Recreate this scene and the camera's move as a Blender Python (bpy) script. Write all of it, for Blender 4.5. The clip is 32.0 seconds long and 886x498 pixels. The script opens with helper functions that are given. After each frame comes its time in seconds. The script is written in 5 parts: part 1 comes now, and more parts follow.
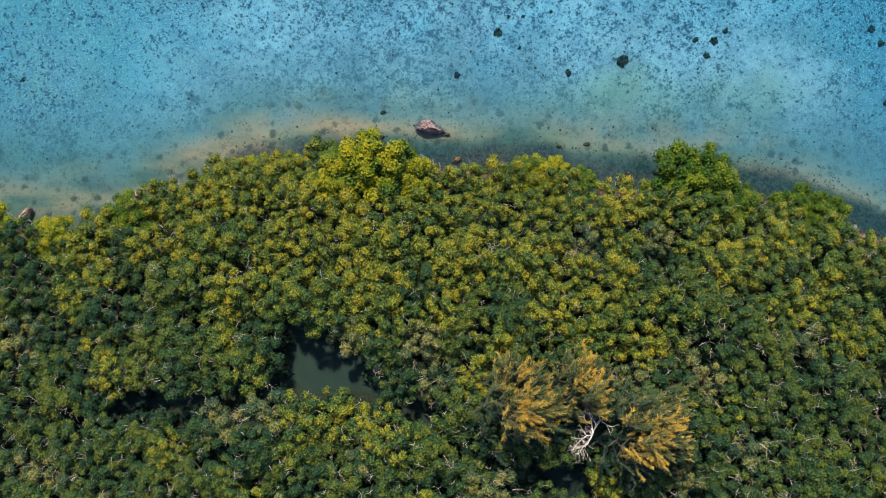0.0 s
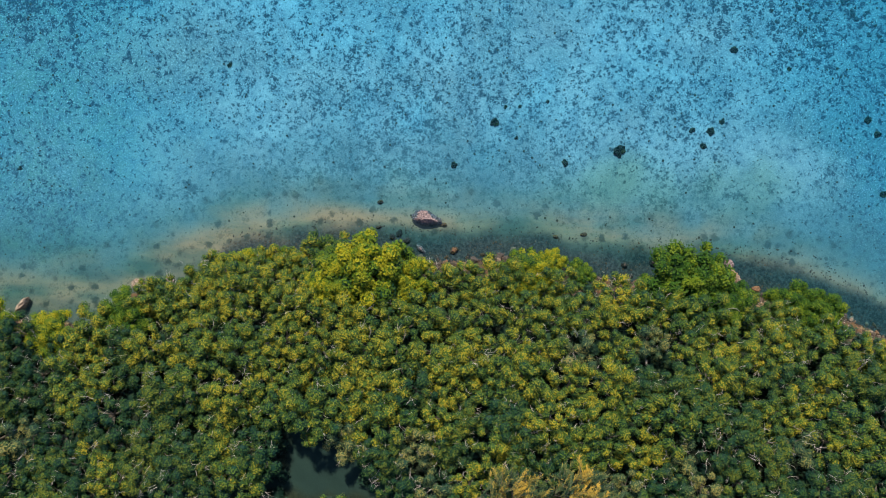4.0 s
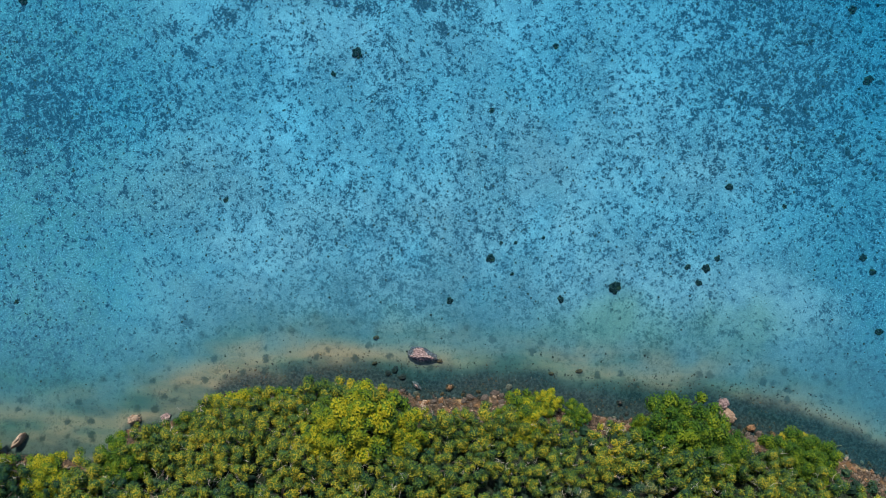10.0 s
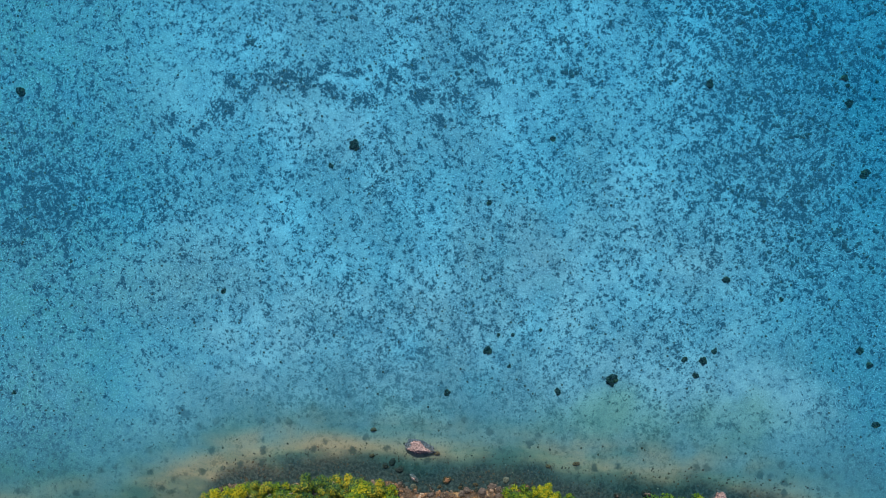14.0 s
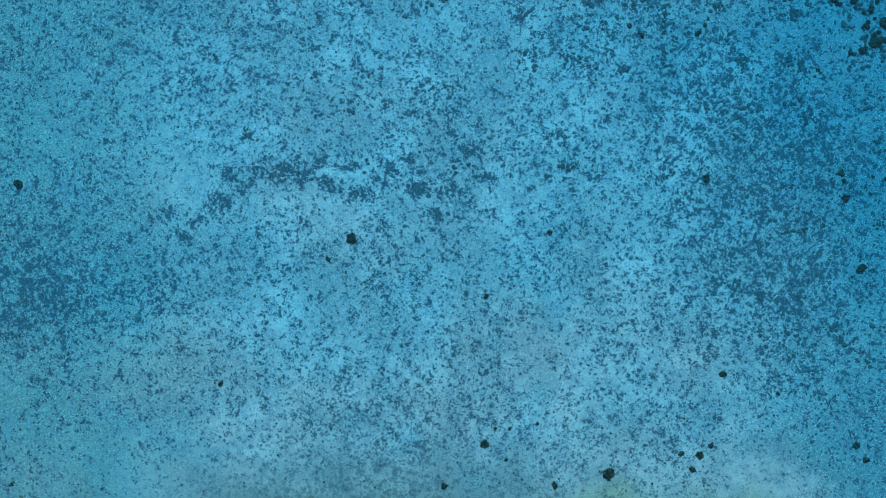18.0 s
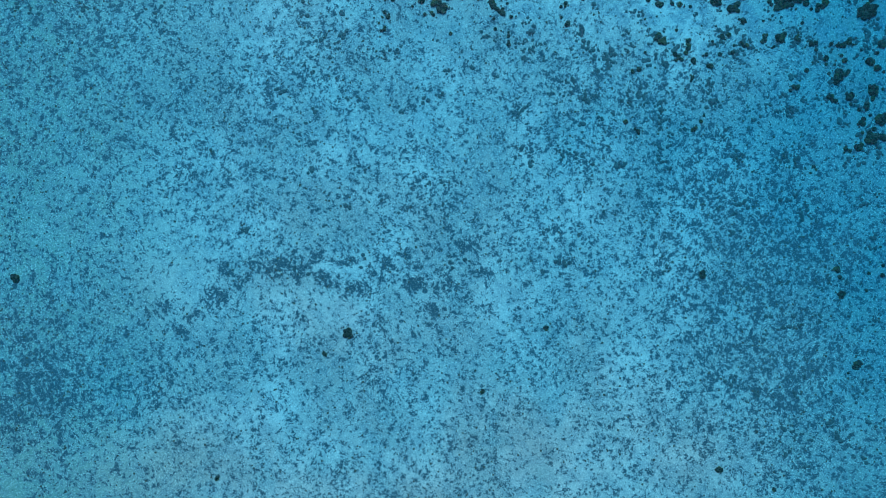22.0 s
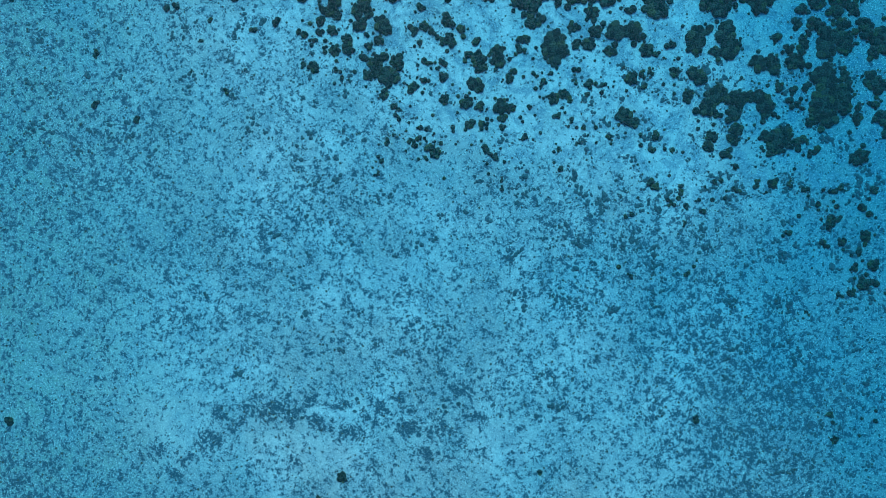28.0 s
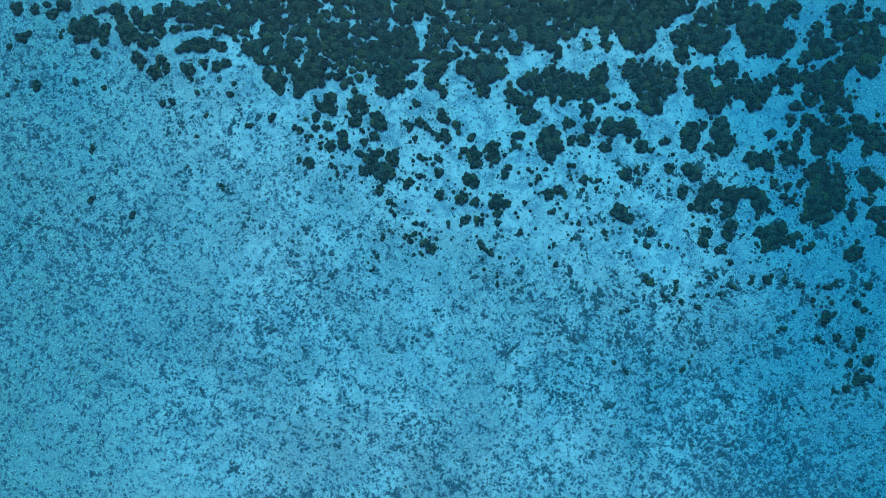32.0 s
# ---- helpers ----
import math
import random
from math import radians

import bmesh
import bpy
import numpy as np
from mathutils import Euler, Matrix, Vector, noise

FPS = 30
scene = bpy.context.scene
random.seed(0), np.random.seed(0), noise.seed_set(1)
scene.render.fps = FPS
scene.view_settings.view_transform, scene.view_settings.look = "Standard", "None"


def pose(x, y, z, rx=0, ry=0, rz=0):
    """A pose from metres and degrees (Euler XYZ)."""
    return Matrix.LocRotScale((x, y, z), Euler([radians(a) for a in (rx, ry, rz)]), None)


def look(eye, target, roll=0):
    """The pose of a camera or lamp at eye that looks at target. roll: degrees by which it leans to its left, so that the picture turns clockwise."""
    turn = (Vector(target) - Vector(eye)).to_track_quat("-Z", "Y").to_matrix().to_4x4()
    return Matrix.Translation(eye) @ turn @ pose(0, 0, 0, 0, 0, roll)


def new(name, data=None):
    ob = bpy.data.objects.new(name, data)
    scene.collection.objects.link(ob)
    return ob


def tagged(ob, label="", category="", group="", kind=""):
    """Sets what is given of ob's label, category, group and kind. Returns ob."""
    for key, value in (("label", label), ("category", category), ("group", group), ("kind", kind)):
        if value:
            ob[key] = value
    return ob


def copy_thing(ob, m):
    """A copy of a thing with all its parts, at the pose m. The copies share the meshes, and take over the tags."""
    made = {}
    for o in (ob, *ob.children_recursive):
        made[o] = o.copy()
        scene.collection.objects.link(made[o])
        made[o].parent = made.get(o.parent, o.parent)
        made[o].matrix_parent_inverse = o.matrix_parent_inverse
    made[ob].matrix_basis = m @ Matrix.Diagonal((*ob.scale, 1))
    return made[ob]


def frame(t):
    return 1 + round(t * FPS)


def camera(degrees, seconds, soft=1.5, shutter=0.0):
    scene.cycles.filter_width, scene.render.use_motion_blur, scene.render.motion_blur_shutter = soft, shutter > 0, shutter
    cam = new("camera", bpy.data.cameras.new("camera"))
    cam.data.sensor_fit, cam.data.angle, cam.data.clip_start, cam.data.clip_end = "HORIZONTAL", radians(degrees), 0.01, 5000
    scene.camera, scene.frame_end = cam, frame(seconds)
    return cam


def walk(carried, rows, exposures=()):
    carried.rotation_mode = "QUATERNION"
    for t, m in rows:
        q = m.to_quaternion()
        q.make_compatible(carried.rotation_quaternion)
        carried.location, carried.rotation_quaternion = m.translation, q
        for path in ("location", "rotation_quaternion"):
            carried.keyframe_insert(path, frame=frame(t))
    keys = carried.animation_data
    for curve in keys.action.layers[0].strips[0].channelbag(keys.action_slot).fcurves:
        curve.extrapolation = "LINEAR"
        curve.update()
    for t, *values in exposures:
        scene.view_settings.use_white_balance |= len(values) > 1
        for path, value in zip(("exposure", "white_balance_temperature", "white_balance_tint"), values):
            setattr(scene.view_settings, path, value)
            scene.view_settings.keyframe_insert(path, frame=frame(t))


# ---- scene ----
cam = camera(68.0, 32.0, soft=1.0)
# seconds, place in metres, turn in degrees: a level flight out to sea, looking straight down
PATH = [
    (0.0, 0.000, 0.470, 54.000, -0.464, 1.211, 0.000),
    (2.0, 0.127, 4.186, 53.990, -0.453, 1.210, 0.004),
    (4.0, 0.251, 7.905, 53.982, -0.441, 1.209, 0.008),
    (6.0, 0.371, 11.635, 53.977, -0.426, 1.207, 0.012),
    (8.0, 0.485, 15.382, 53.973, -0.409, 1.206, 0.017),
    (10.0, 0.595, 19.151, 53.970, -0.388, 1.204, 0.021),
    (12.0, 0.705, 22.946, 53.970, -0.363, 1.202, 0.024),
    (14.0, 0.816, 26.769, 53.971, -0.332, 1.199, 0.026),
    (16.0, 0.932, 30.620, 53.975, -0.295, 1.194, 0.027),
    (18.0, 1.056, 34.498, 53.982, -0.250, 1.189, 0.026),
    (20.0, 1.191, 38.400, 53.993, -0.195, 1.182, 0.021),
    (22.0, 1.337, 42.318, 54.009, -0.128, 1.172, 0.012),
    (24.0, 1.494, 46.245, 54.032, -0.047, 1.160, -0.002),
    (26.0, 1.661, 50.169, 54.063, 0.051, 1.144, -0.023),
    (28.0, 1.833, 54.075, 54.103, 0.169, 1.124, -0.053),
    (30.0, 2.005, 57.944, 54.154, 0.310, 1.098, -0.092),
    (32.0, 2.165, 61.757, 54.218, 0.478, 1.067, -0.144),
]
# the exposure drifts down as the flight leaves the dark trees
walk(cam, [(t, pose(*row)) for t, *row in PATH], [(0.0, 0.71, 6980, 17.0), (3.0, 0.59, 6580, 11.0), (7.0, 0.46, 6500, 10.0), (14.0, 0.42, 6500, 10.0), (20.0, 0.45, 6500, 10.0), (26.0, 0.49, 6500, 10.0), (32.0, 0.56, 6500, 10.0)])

# ---- sky, sun ----
SUN_ELEVATION, SUN_AZIMUTH = 44.0, -6.0
world = bpy.data.worlds.new("sky")
scene.world = world
world.use_nodes = True
wt = world.node_tree
sky = wt.nodes.new("ShaderNodeTexSky")
sky.sky_type, sky.sun_disc = "NISHITA", False
sky.sun_elevation, sky.sun_rotation = radians(SUN_ELEVATION), radians(SUN_AZIMUTH)
wt.links.new(sky.outputs[0], wt.nodes["Background"].inputs[0])
wt.nodes["Background"].inputs[1].default_value = 0.13
sun = new("sun", bpy.data.lights.new("sun", "SUN"))
sun.data.energy, sun.data.angle, sun.data.color = 5.0, radians(2.0), (1.0, 0.84, 0.60)
_a, _e = radians(SUN_AZIMUTH), radians(SUN_ELEVATION)
sun.matrix_world = look((60 * math.sin(_a) * math.cos(_e), 60 * math.cos(_a) * math.cos(_e), 60 * math.sin(_e)), (0, 0, 0))


# ---- material helpers ----
def material(name):
    mat = bpy.data.materials.new(name)
    mat.use_nodes = True
    nt = mat.node_tree
    return mat, nt, nt.nodes["Principled BSDF"]


def node(nt, kind, inputs=(), **props):
    n = nt.nodes.new("ShaderNode" + kind)
    for k, v in props.items():
        assign(n, k, v)
    for k, v in (inputs.items() if isinstance(inputs, dict) else inputs):
        if isinstance(v, bpy.types.NodeSocket):
            nt.links.new(v, n.inputs[k])
        else:
            n.inputs[k].default_value = v
    return n


def assign(n, k, v):
    if k == "operation":
        n.operation = v
    elif k == "data_type":
        n.data_type = v
    elif k == "attribute_name":
        n.attribute_name = v
    elif k == "clamp":
        n.use_clamp = v
    elif k == "feature":
        n.feature = v
    elif k == "noise_dimensions":
        n.noise_dimensions = v


def attr(nt, name):
    return node(nt, "Attribute", attribute_name=name).outputs["Fac"]


def coords(nt):
    return node(nt, "NewGeometry").outputs["Position"]


def fractal(nt, where, scale, detail=5.0, rough=0.6, distort=0.0):
    n = node(nt, "TexNoise", {"Vector": where, "Scale": scale, "Detail": detail, "Roughness": rough, "Distortion": distort})
    return n.outputs["Fac"]


def calc(nt, op, a, b=0.0, clamp=False):
    return node(nt, "Math", [(0, a), (1, b)], operation=op, clamp=clamp).outputs[0]


def step(nt, value, low, high):
    n = node(nt, "MapRange", {"Value": value, "From Min": low, "From Max": high})
    n.interpolation_type = "SMOOTHSTEP"
    return n.outputs[0]


def blend(nt, fac, a, b):
    n = node(nt, "Mix", data_type="RGBA")
    for i, v in ((0, fac), (6, a), (7, b)):
        if isinstance(v, bpy.types.NodeSocket):
            nt.links.new(v, n.inputs[i])
        else:
            n.inputs[i].default_value = v if i == 0 else (*v, 1.0)
    return n.outputs[2]


def bump(nt, height, strength, distance):
    return node(nt, "Bump", {"Height": height, "Strength": strength, "Distance": distance}).outputs[0]


# ---- the lie of the land ----
SHORE = [(-400, 2.0), (-60, 2.0), (-41.3, 1.8), (-37.5, 1.9), (-35.6, 1.6), (-32.2, 1.5), (-29.6, 0.1), (-28.2, 0.9), (-27.2, 3.7), (-25.8, 4.0),
         (-23.2, 4.5), (-20.8, 5.5), (-18.5, 6.9), (-16.1, 7.1), (-13.8, 6.8), (-10.9, 7.3), (-8.1, 7.4), (-4.4, 7.3), (-2.5, 6.4),
         (2.6, 6.6), (4.9, 6.9), (7.2, 6.7), (9.5, 5.7), (14.1, 4.8), (16.4, 5.0), (21.0, 4.6), (25.1, 3.5), (27.9, 3.5), (30.2, 2.8),
         (35.2, 0.3), (38.8, -1.3), (60, -6), (400, -20)]
SHORE_X, SHORE_Y = (np.array(c, float) for c in zip(*SHORE))
TRACK = [(-45, -15), (-33.2, -13.2), (-28.2, -12.3), (-22.0, -11.1), (-16.7, -10.1), (-11.7, -9.2), (-7.7, -9.1), (-3.6, -10.9), (0.9, -13.7),
         (6.1, -15.7), (11.0, -17.3), (15.0, -18.8), (30, -26)]
# the last four circles lay dark ground where the casuarinas' shadow falls
CLEARING = [(-11.3, -5.8, 0.9), (-10.7, -7.2, 1.2), (-10.1, -8.4, 1.8), (-8.1, -8.6, 1.6), (3.4, -14.2, 1.1), (5.6, -15.2, 1.5), (8.4, -16.2, 1.4), (7.6, -14.4, 1.0)]


def offshore(x, y):
    """Metres seaward of the shoreline; far out the line's bends even out."""
    near = y - np.interp(x, SHORE_X, SHORE_Y)
    even = sum(np.interp(x + k, SHORE_X, SHORE_Y) for k in (-6, -4, -2, 0, 2, 4, 6)) / 7
    k = np.clip((near - 0.6) / 3.5, 0, 1)
    return near * (1 - k) + np.maximum(y - even, 0.6) * k


def wave(x, y, size, seed):
    """A cheap smooth wobble between about -1 and 1."""
    a, b = x / size + seed * 1.7, y / size - seed * 2.3
    return (np.sin(a * 2.1 + 1.3 * np.sin(b * 1.7)) + np.sin(b * 2.6 + 1.1 * np.sin(a * 1.9 + seed)) + np.sin((a + b) * 3.3 + seed)) / 3


def track_gap(x, y):
    """Metres from the edge of the track or the clearing; negative on it."""
    best = np.full(np.shape(x), 1e3)
    for (ax, ay), (bx, by) in zip(TRACK, TRACK[1:]):
        t = np.clip(((x - ax) * (bx - ax) + (y - ay) * (by - ay)) / ((bx - ax) ** 2 + (by - ay) ** 2), 0, 1)
        best = np.minimum(best, np.hypot(x - ax - t * (bx - ax), y - ay - t * (by - ay)) - 0.45)
    for cx, cy, r in CLEARING:
        best = np.minimum(best, np.hypot(x - cx, y - cy) - r)
    return best


def height(x, y):
    """Ground and sea floor: a low wooded rise, a stony shore and a shallow lagoon."""
    d = offshore(x, y)
    inland = np.maximum(-d, 0)
    lower = np.interp(x, [-40, -22, -12, 60], [0.72, 0.85, 1.0, 1.0])
    rise = lower * 7.2 * (1 - np.exp(-np.maximum(inland - 0.6, 0) / 6.2)) + 0.35 * np.minimum(inland, 0.9)
    floor_z = -0.12 - 0.68 * (1 - np.exp(-np.maximum(d, 0) / 4.0))
    rough = 0.05 * wave(x, y, 1.1, 3) + 0.10 * wave(x, y, 4.0, 5)
    z = np.where(d > 0, floor_z + rough * np.clip(d / 6, 0.2, 0.6), rise + rough * np.clip(inland / 3, 0, 1.5))
    z = z - np.where(d < -2, 0.25 * np.exp(-np.maximum(track_gap(x, y), 0) ** 2 / 0.5), 0)
    return z


def ground_at(x, y):
    return float(height(np.array(float(x)), np.array(float(y))))


# beds of algae and sea grass (x, y, reach, thickness) and barer sand
WEED_NEAR = [(-22.6, 12.4, 1.0, 1.7), (-21.9, 12.6, .9, 1.6), (-18.8, 8.8, .9, 1.6), (-31.6, 28.8, 7, .9), (-23.4, 31.2, 3.8, .7), (-34.9, 31.2, 5.6, .7), (0.4, 40.1, 5.6, .3), (26, 40.4, 9.4, .7), (30.6, 31.1, 6.1, .7),
             (21.4, 29.7, 4.7, .5), (30.2, 24.1, 3.8, .6), (23.7, 35.8, 7, .6), (-8.1, 14.6, 2.3, .8), (-4.8, 31.2, 2.8, .5), (1.8, 25, 3.8, .5),
             (-4.4, 18.9, 5.6, .5), (18.2, 19, 2.8, .7), (-33, 10, 5, .5), (35, 22, 4, .6), (-6.3, 35, 2.6, .7), (-12, 34.5, 3, .7), (-17.8, 34, 2.4, .7)]
WEED_FAR = [(-27.4, 62.1, 6.6, .5), (-16.8, 57.8, 7, .5), (-25.4, 54, 5.6, .4), (-8.2, 57.3, 5.6, .5), (-16.8, 49.2, 5.6, .5), (22.3, 48.7, 8.5, .8),
            (10.6, 53.9, 6.6, .6), (31.6, 42.6, 6.1, .9), (28.3, 30.5, 5.6, .6), (-1.1, 46.8, 4.7, .6), (8.3, 42.6, 4.7, .5), (17.6, 57.2, 5.6, .4),
            (25, 66, 7, .35), (33, 60, 5, .5), (27, 59.5, 5, .5), (16, 68, 5, .3)]
WEED_ARC = [(-23.2, 37.3, .9), (-21.7, 35.1, .6), (-20.6, 36.9, .8), (-19.8, 37.9, .7), (-18.3, 38.4, 1.2), (-17.9, 40.2, .9), (-16.9, 39.6, 1.0), (-15.3, 41, 1.1),
            (-14.4, 40.6, .8), (-13.4, 40.8, 1.0), (-11.7, 40.8, .9), (-10.2, 41.6, .7), (-9.9, 39.9, .6), (-8.9, 39.2, .8), (-7.2, 38.9, 1.0), (-7.6, 41.3, .7),
            (-5.6, 40.2, .6), (-2.2, 39.1, .9), (-2.8, 41.8, .7), (.7, 39.3, .6), (-.4, 36.9, .7), (2.1, 42.4, .8), (3.6, 40.2, .6), (-4.6, 40.9, .6)]
BARE = [(-36.9, 21.7, 2.4, 1.), (26.1, 14.3, 5.2, 1.), (13.5, 13.3, 3.3, .8), (-16.2, 38.3, 2.4, .8), (-8.1, 37.8, 3.2, .7), (-21.9, 38.8, 2.4, .8),
        (-28.2, 25.5, 3.8, .5), (3.7, 34, 2.8, .4), (-11, 30.2, 5.6, .3), (9.8, 24.1, 4.7, .4), (-18.6, 17, 6.1, .4), (-23.5, 41.1, 4.2, .4),
        (-33.7, 44.4, 4.7, .6), (-27, 13, 7, .6), (-33, 17, 5, .5), (5, 38.4, 1.9, .7), (2.6, 65.2, 2.8, .8), (19, 60.9, 3.3, .6), (26, 59.9, 2.8, .6), (34.8, 59, 2.4, .7),
        (.3, 61.5, 2.4, .8), (9.2, 66.1, 3.8, .7), (-16.3, 60.6, 3.8, .3)]


def beds(x, y):
    w = np.zeros(np.shape(x))
    for bx, by, r, k in WEED_NEAR + WEED_FAR:
        w += 0.55 * k * np.exp(-((x - bx) ** 2 + (y - by) ** 2) / (0.55 * r) ** 2 / 2)
    for bx, by, r in WEED_ARC:
        w = np.maximum(w, 1.25 * np.exp(-(((x - bx) / 1.4) ** 2 + (y - by) ** 2) / (0.9 * r) ** 2))
    for bx, by, r, k in BARE:
        w -= 0.75 * k * np.exp(-((x - bx) ** 2 + (y - by) ** 2) / (0.6 * r) ** 2 / 2)
    # thickened toward both sides, helping to imitate the lens's dim edges
    w += 0.35 * np.clip((np.where(x > 0, 0.6, 1.0) * np.abs(x + 1) - 22) / 12, 0, 1) * np.clip((y - 20) / 14, 0.3, 1)
    return np.clip(w, -1, 1.4)


REEF_LINE = ((-60, -40, -16, -8, 0, 15, 38, 60), (86, 83, 74, 68, 61.5, 57.5, 56, 55))


def reef_zone(x, y):
    """How far into the swept sand between the coral banks, 0 to 1."""
    return np.clip((y - np.interp(x, *REEF_LINE) + 1.2 * wave(x, y, 3.0, 4)) / 4.5, 0, 1)


def far_steps(low, high, pitch, reach):
    fine = np.arange(low, high + pitch / 2, pitch)
    out, d = [], pitch * 2
    while d < reach:
        out.append(d)
        d *= 1.7
    out = np.array(out + [reach])
    return np.concatenate([(low - out)[::-1], fine, high + out])


def sheet(name, xs, ys, z_of, mat, attributes, smooth=True):
    gx, gy = np.meshgrid(xs, ys)
    x, y = gx.ravel(), gy.ravel()
    n, m = len(xs), len(ys)
    i = (np.arange(m - 1)[:, None] * n + np.arange(n - 1)[None, :]).ravel()
    me = bpy.data.meshes.new(name)
    me.from_pydata(np.stack([x, y, z_of(x, y)], 1).tolist(), [], np.stack([i, i + 1, i + n + 1, i + n], 1).tolist())
    for key, fn in attributes.items():
        me.attributes.new(key, "FLOAT", "POINT").data.foreach_set("value", np.asarray(fn(x, y), np.float32))
    me.polygons.foreach_set("use_smooth", np.full(len(me.polygons), smooth))
    me.materials.append(mat)
    return new(name, me)


# ---- ground and water ----
def sandbars(nt, p, d):
    """Thin wisps of tan sand that lie along the shore."""
    along = node(nt, "Mapping", {"Vector": p, "Scale": (0.32, 1.0, 1.0), "Rotation": (0.5, 0.35, 0.05)}).outputs[0]
    wisp = step(nt, fractal(nt, along, 0.36, 6, 0.6, 0.15), 0.36, 0.60)
    east = step(nt, node(nt, "SeparateXYZ", {"Vector": p}).outputs[0], -14.0, -6.0)
    inner = calc(nt, "SUBTRACT", d, calc(nt, "MULTIPLY", east, 2.0))
    band = calc(nt, "MULTIPLY", step(nt, inner, -0.2, 1.0), step(nt, d, 7.4, 4.2))
    bay = step(nt, node(nt, "SeparateXYZ", {"Vector": p}).outputs[0], -29.0, -22.0)
    return calc(nt, "MULTIPLY", calc(nt, "MULTIPLY", wisp, band), calc(nt, "ADD", calc(nt, "MULTIPLY", bay, 0.25), 0.75))


def ground_material():
    mat, nt, bsdf = material("ground")
    p = coords(nt)
    d, weed, path = attr(nt, "offshore"), attr(nt, "weed"), attr(nt, "track")
    big, mid, fine = fractal(nt, node(nt, "Mapping", {"Vector": p, "Rotation": (0.4, 0.6, 0.2)}).outputs[0], 0.16, 3), fractal(nt, p, 0.9, 6, 0.65), fractal(nt, p, 4.2, 8, 0.76)
    grit = fractal(nt, p, 14.0, 4, 0.7)
    shift = calc(nt, "MULTIPLY", calc(nt, "SUBTRACT", fractal(nt, p, 0.3, 5, 0.6), 0.5), 3.6)
    dw = calc(nt, "ADD", d, shift)
    # lagoon floor: pale coral sand under mats and tufts of turf algae
    reef = attr(nt, "reef")
    sand = blend(nt, step(nt, big, 0.35, 0.65), (0.36, 0.365, 0.365), (0.60, 0.59, 0.58))
    tilted = node(nt, "Mapping", {"Vector": p, "Rotation": (0.7, 0.45, 0.9)}).outputs[0]
    tilted_more = node(nt, "Mapping", {"Vector": p, "Rotation": (-0.5, 0.8, 0.35)}).outputs[0]
    broad, flecks, tiny = fractal(nt, tilted, 0.95, 4, 0.62), fractal(nt, tilted_more, 2.9, 5, 0.72), fractal(nt, tilted, 9.5, 3, 0.7)
    film = calc(nt, "ADD", calc(nt, "MULTIPLY", broad, 0.34), calc(nt, "MULTIPLY", flecks, 0.42))
    film = calc(nt, "ADD", film, calc(nt, "MULTIPLY", tiny, 0.24))
    film = calc(nt, "ADD", film, calc(nt, "MULTIPLY", weed, 0.075))
    film = calc(nt, "ADD", film, calc(nt, "MULTIPLY", calc(nt, "MAXIMUM", calc(nt, "SUBTRACT", weed, 0.7), 0.0), 0.05))
    film = calc(nt, "SUBTRACT", film, calc(nt, "MULTIPLY", reef, 0.035))
    # the tufts of turf are rounded, so the mats have scalloped edges
    bent = node(nt, "VectorMath", [(0, node(nt, "TexNoise", {"Vector": p, "Scale": 2.2, "Detail": 4.0}).outputs["Color"]), (1, (0.7, 0.7, 0.0)), (2, p)], operation="MULTIPLY_ADD").outputs[0]
    tuft_wide = node(nt, "TexVoronoi", {"Vector": bent, "Scale": 2.2}, voronoi_dimensions="2D").outputs["Distance"]
    tuft_small = node(nt, "TexVoronoi", {"Vector": bent, "Scale": 5.2}, voronoi_dimensions="2D").outputs["Distance"]
    film = calc(nt, "ADD", film, calc(nt, "MULTIPLY", calc(nt, "SUBTRACT", 0.42, tuft_wide), 0.13))
    film = calc(nt, "ADD", film, calc(nt, "MULTIPLY", calc(nt, "SUBTRACT", 0.42, tuft_small), 0.17))
    mask = step(nt, film, 0.514, 0.534)
    faint = step(nt, film, 0.43, 0.52)
    cells = node(nt, "TexVoronoi", {"Vector": bent, "Scale": 3.1}, voronoi_dimensions="2D")
    rare = step(nt, calc(nt, "ADD", node(nt, "SeparateColor", {"Color": cells.outputs["Color"]}).outputs[0], calc(nt, "MULTIPLY", weed, 0.2)), 0.56, 0.60)
    dots = calc(nt, "MULTIPLY", step(nt, cells.outputs["Distance"], 0.31, 0.22), rare)
    chips = calc(nt, "MULTIPLY", step(nt, fractal(nt, tilted_more, 9.5, 3, 0.7), 0.54, 0.63), calc(nt, "ADD", calc(nt, "MULTIPLY", step(nt, d, 5.0, 18.0), 0.6), 0.4))
    algae = blend(nt, fractal(nt, p, 1.7, 3), (0.026, 0.064, 0.090), (0.060, 0.122, 0.160))
    sand = blend(nt, calc(nt, "MULTIPLY", reef, 0.8), sand, (0.62, 0.62, 0.61))
    across = node(nt, "SeparateXYZ", {"Vector": p}).outputs[0]
    # sand painted darker toward west and east, standing in for lens edge darkening
    sand = blend(nt, calc(nt, "MULTIPLY", step(nt, across, -14.0, -35.0), 0.85), sand, (0.16, 0.29, 0.25))
    sand = blend(nt, calc(nt, "MULTIPLY", step(nt, across, 18.0, 36.0), 0.85), sand, (0.10, 0.235, 0.245))
    slime = step(nt, fractal(nt, tilted, 0.33, 5, 0.62), 0.47, 0.66)
    sand = blend(nt, calc(nt, "MULTIPLY", slime, 0.5), sand, (0.26, 0.37, 0.38))
    smear = step(nt, fractal(nt, tilted_more, 0.7, 6, 0.66, 0.4), 0.46, 0.60)
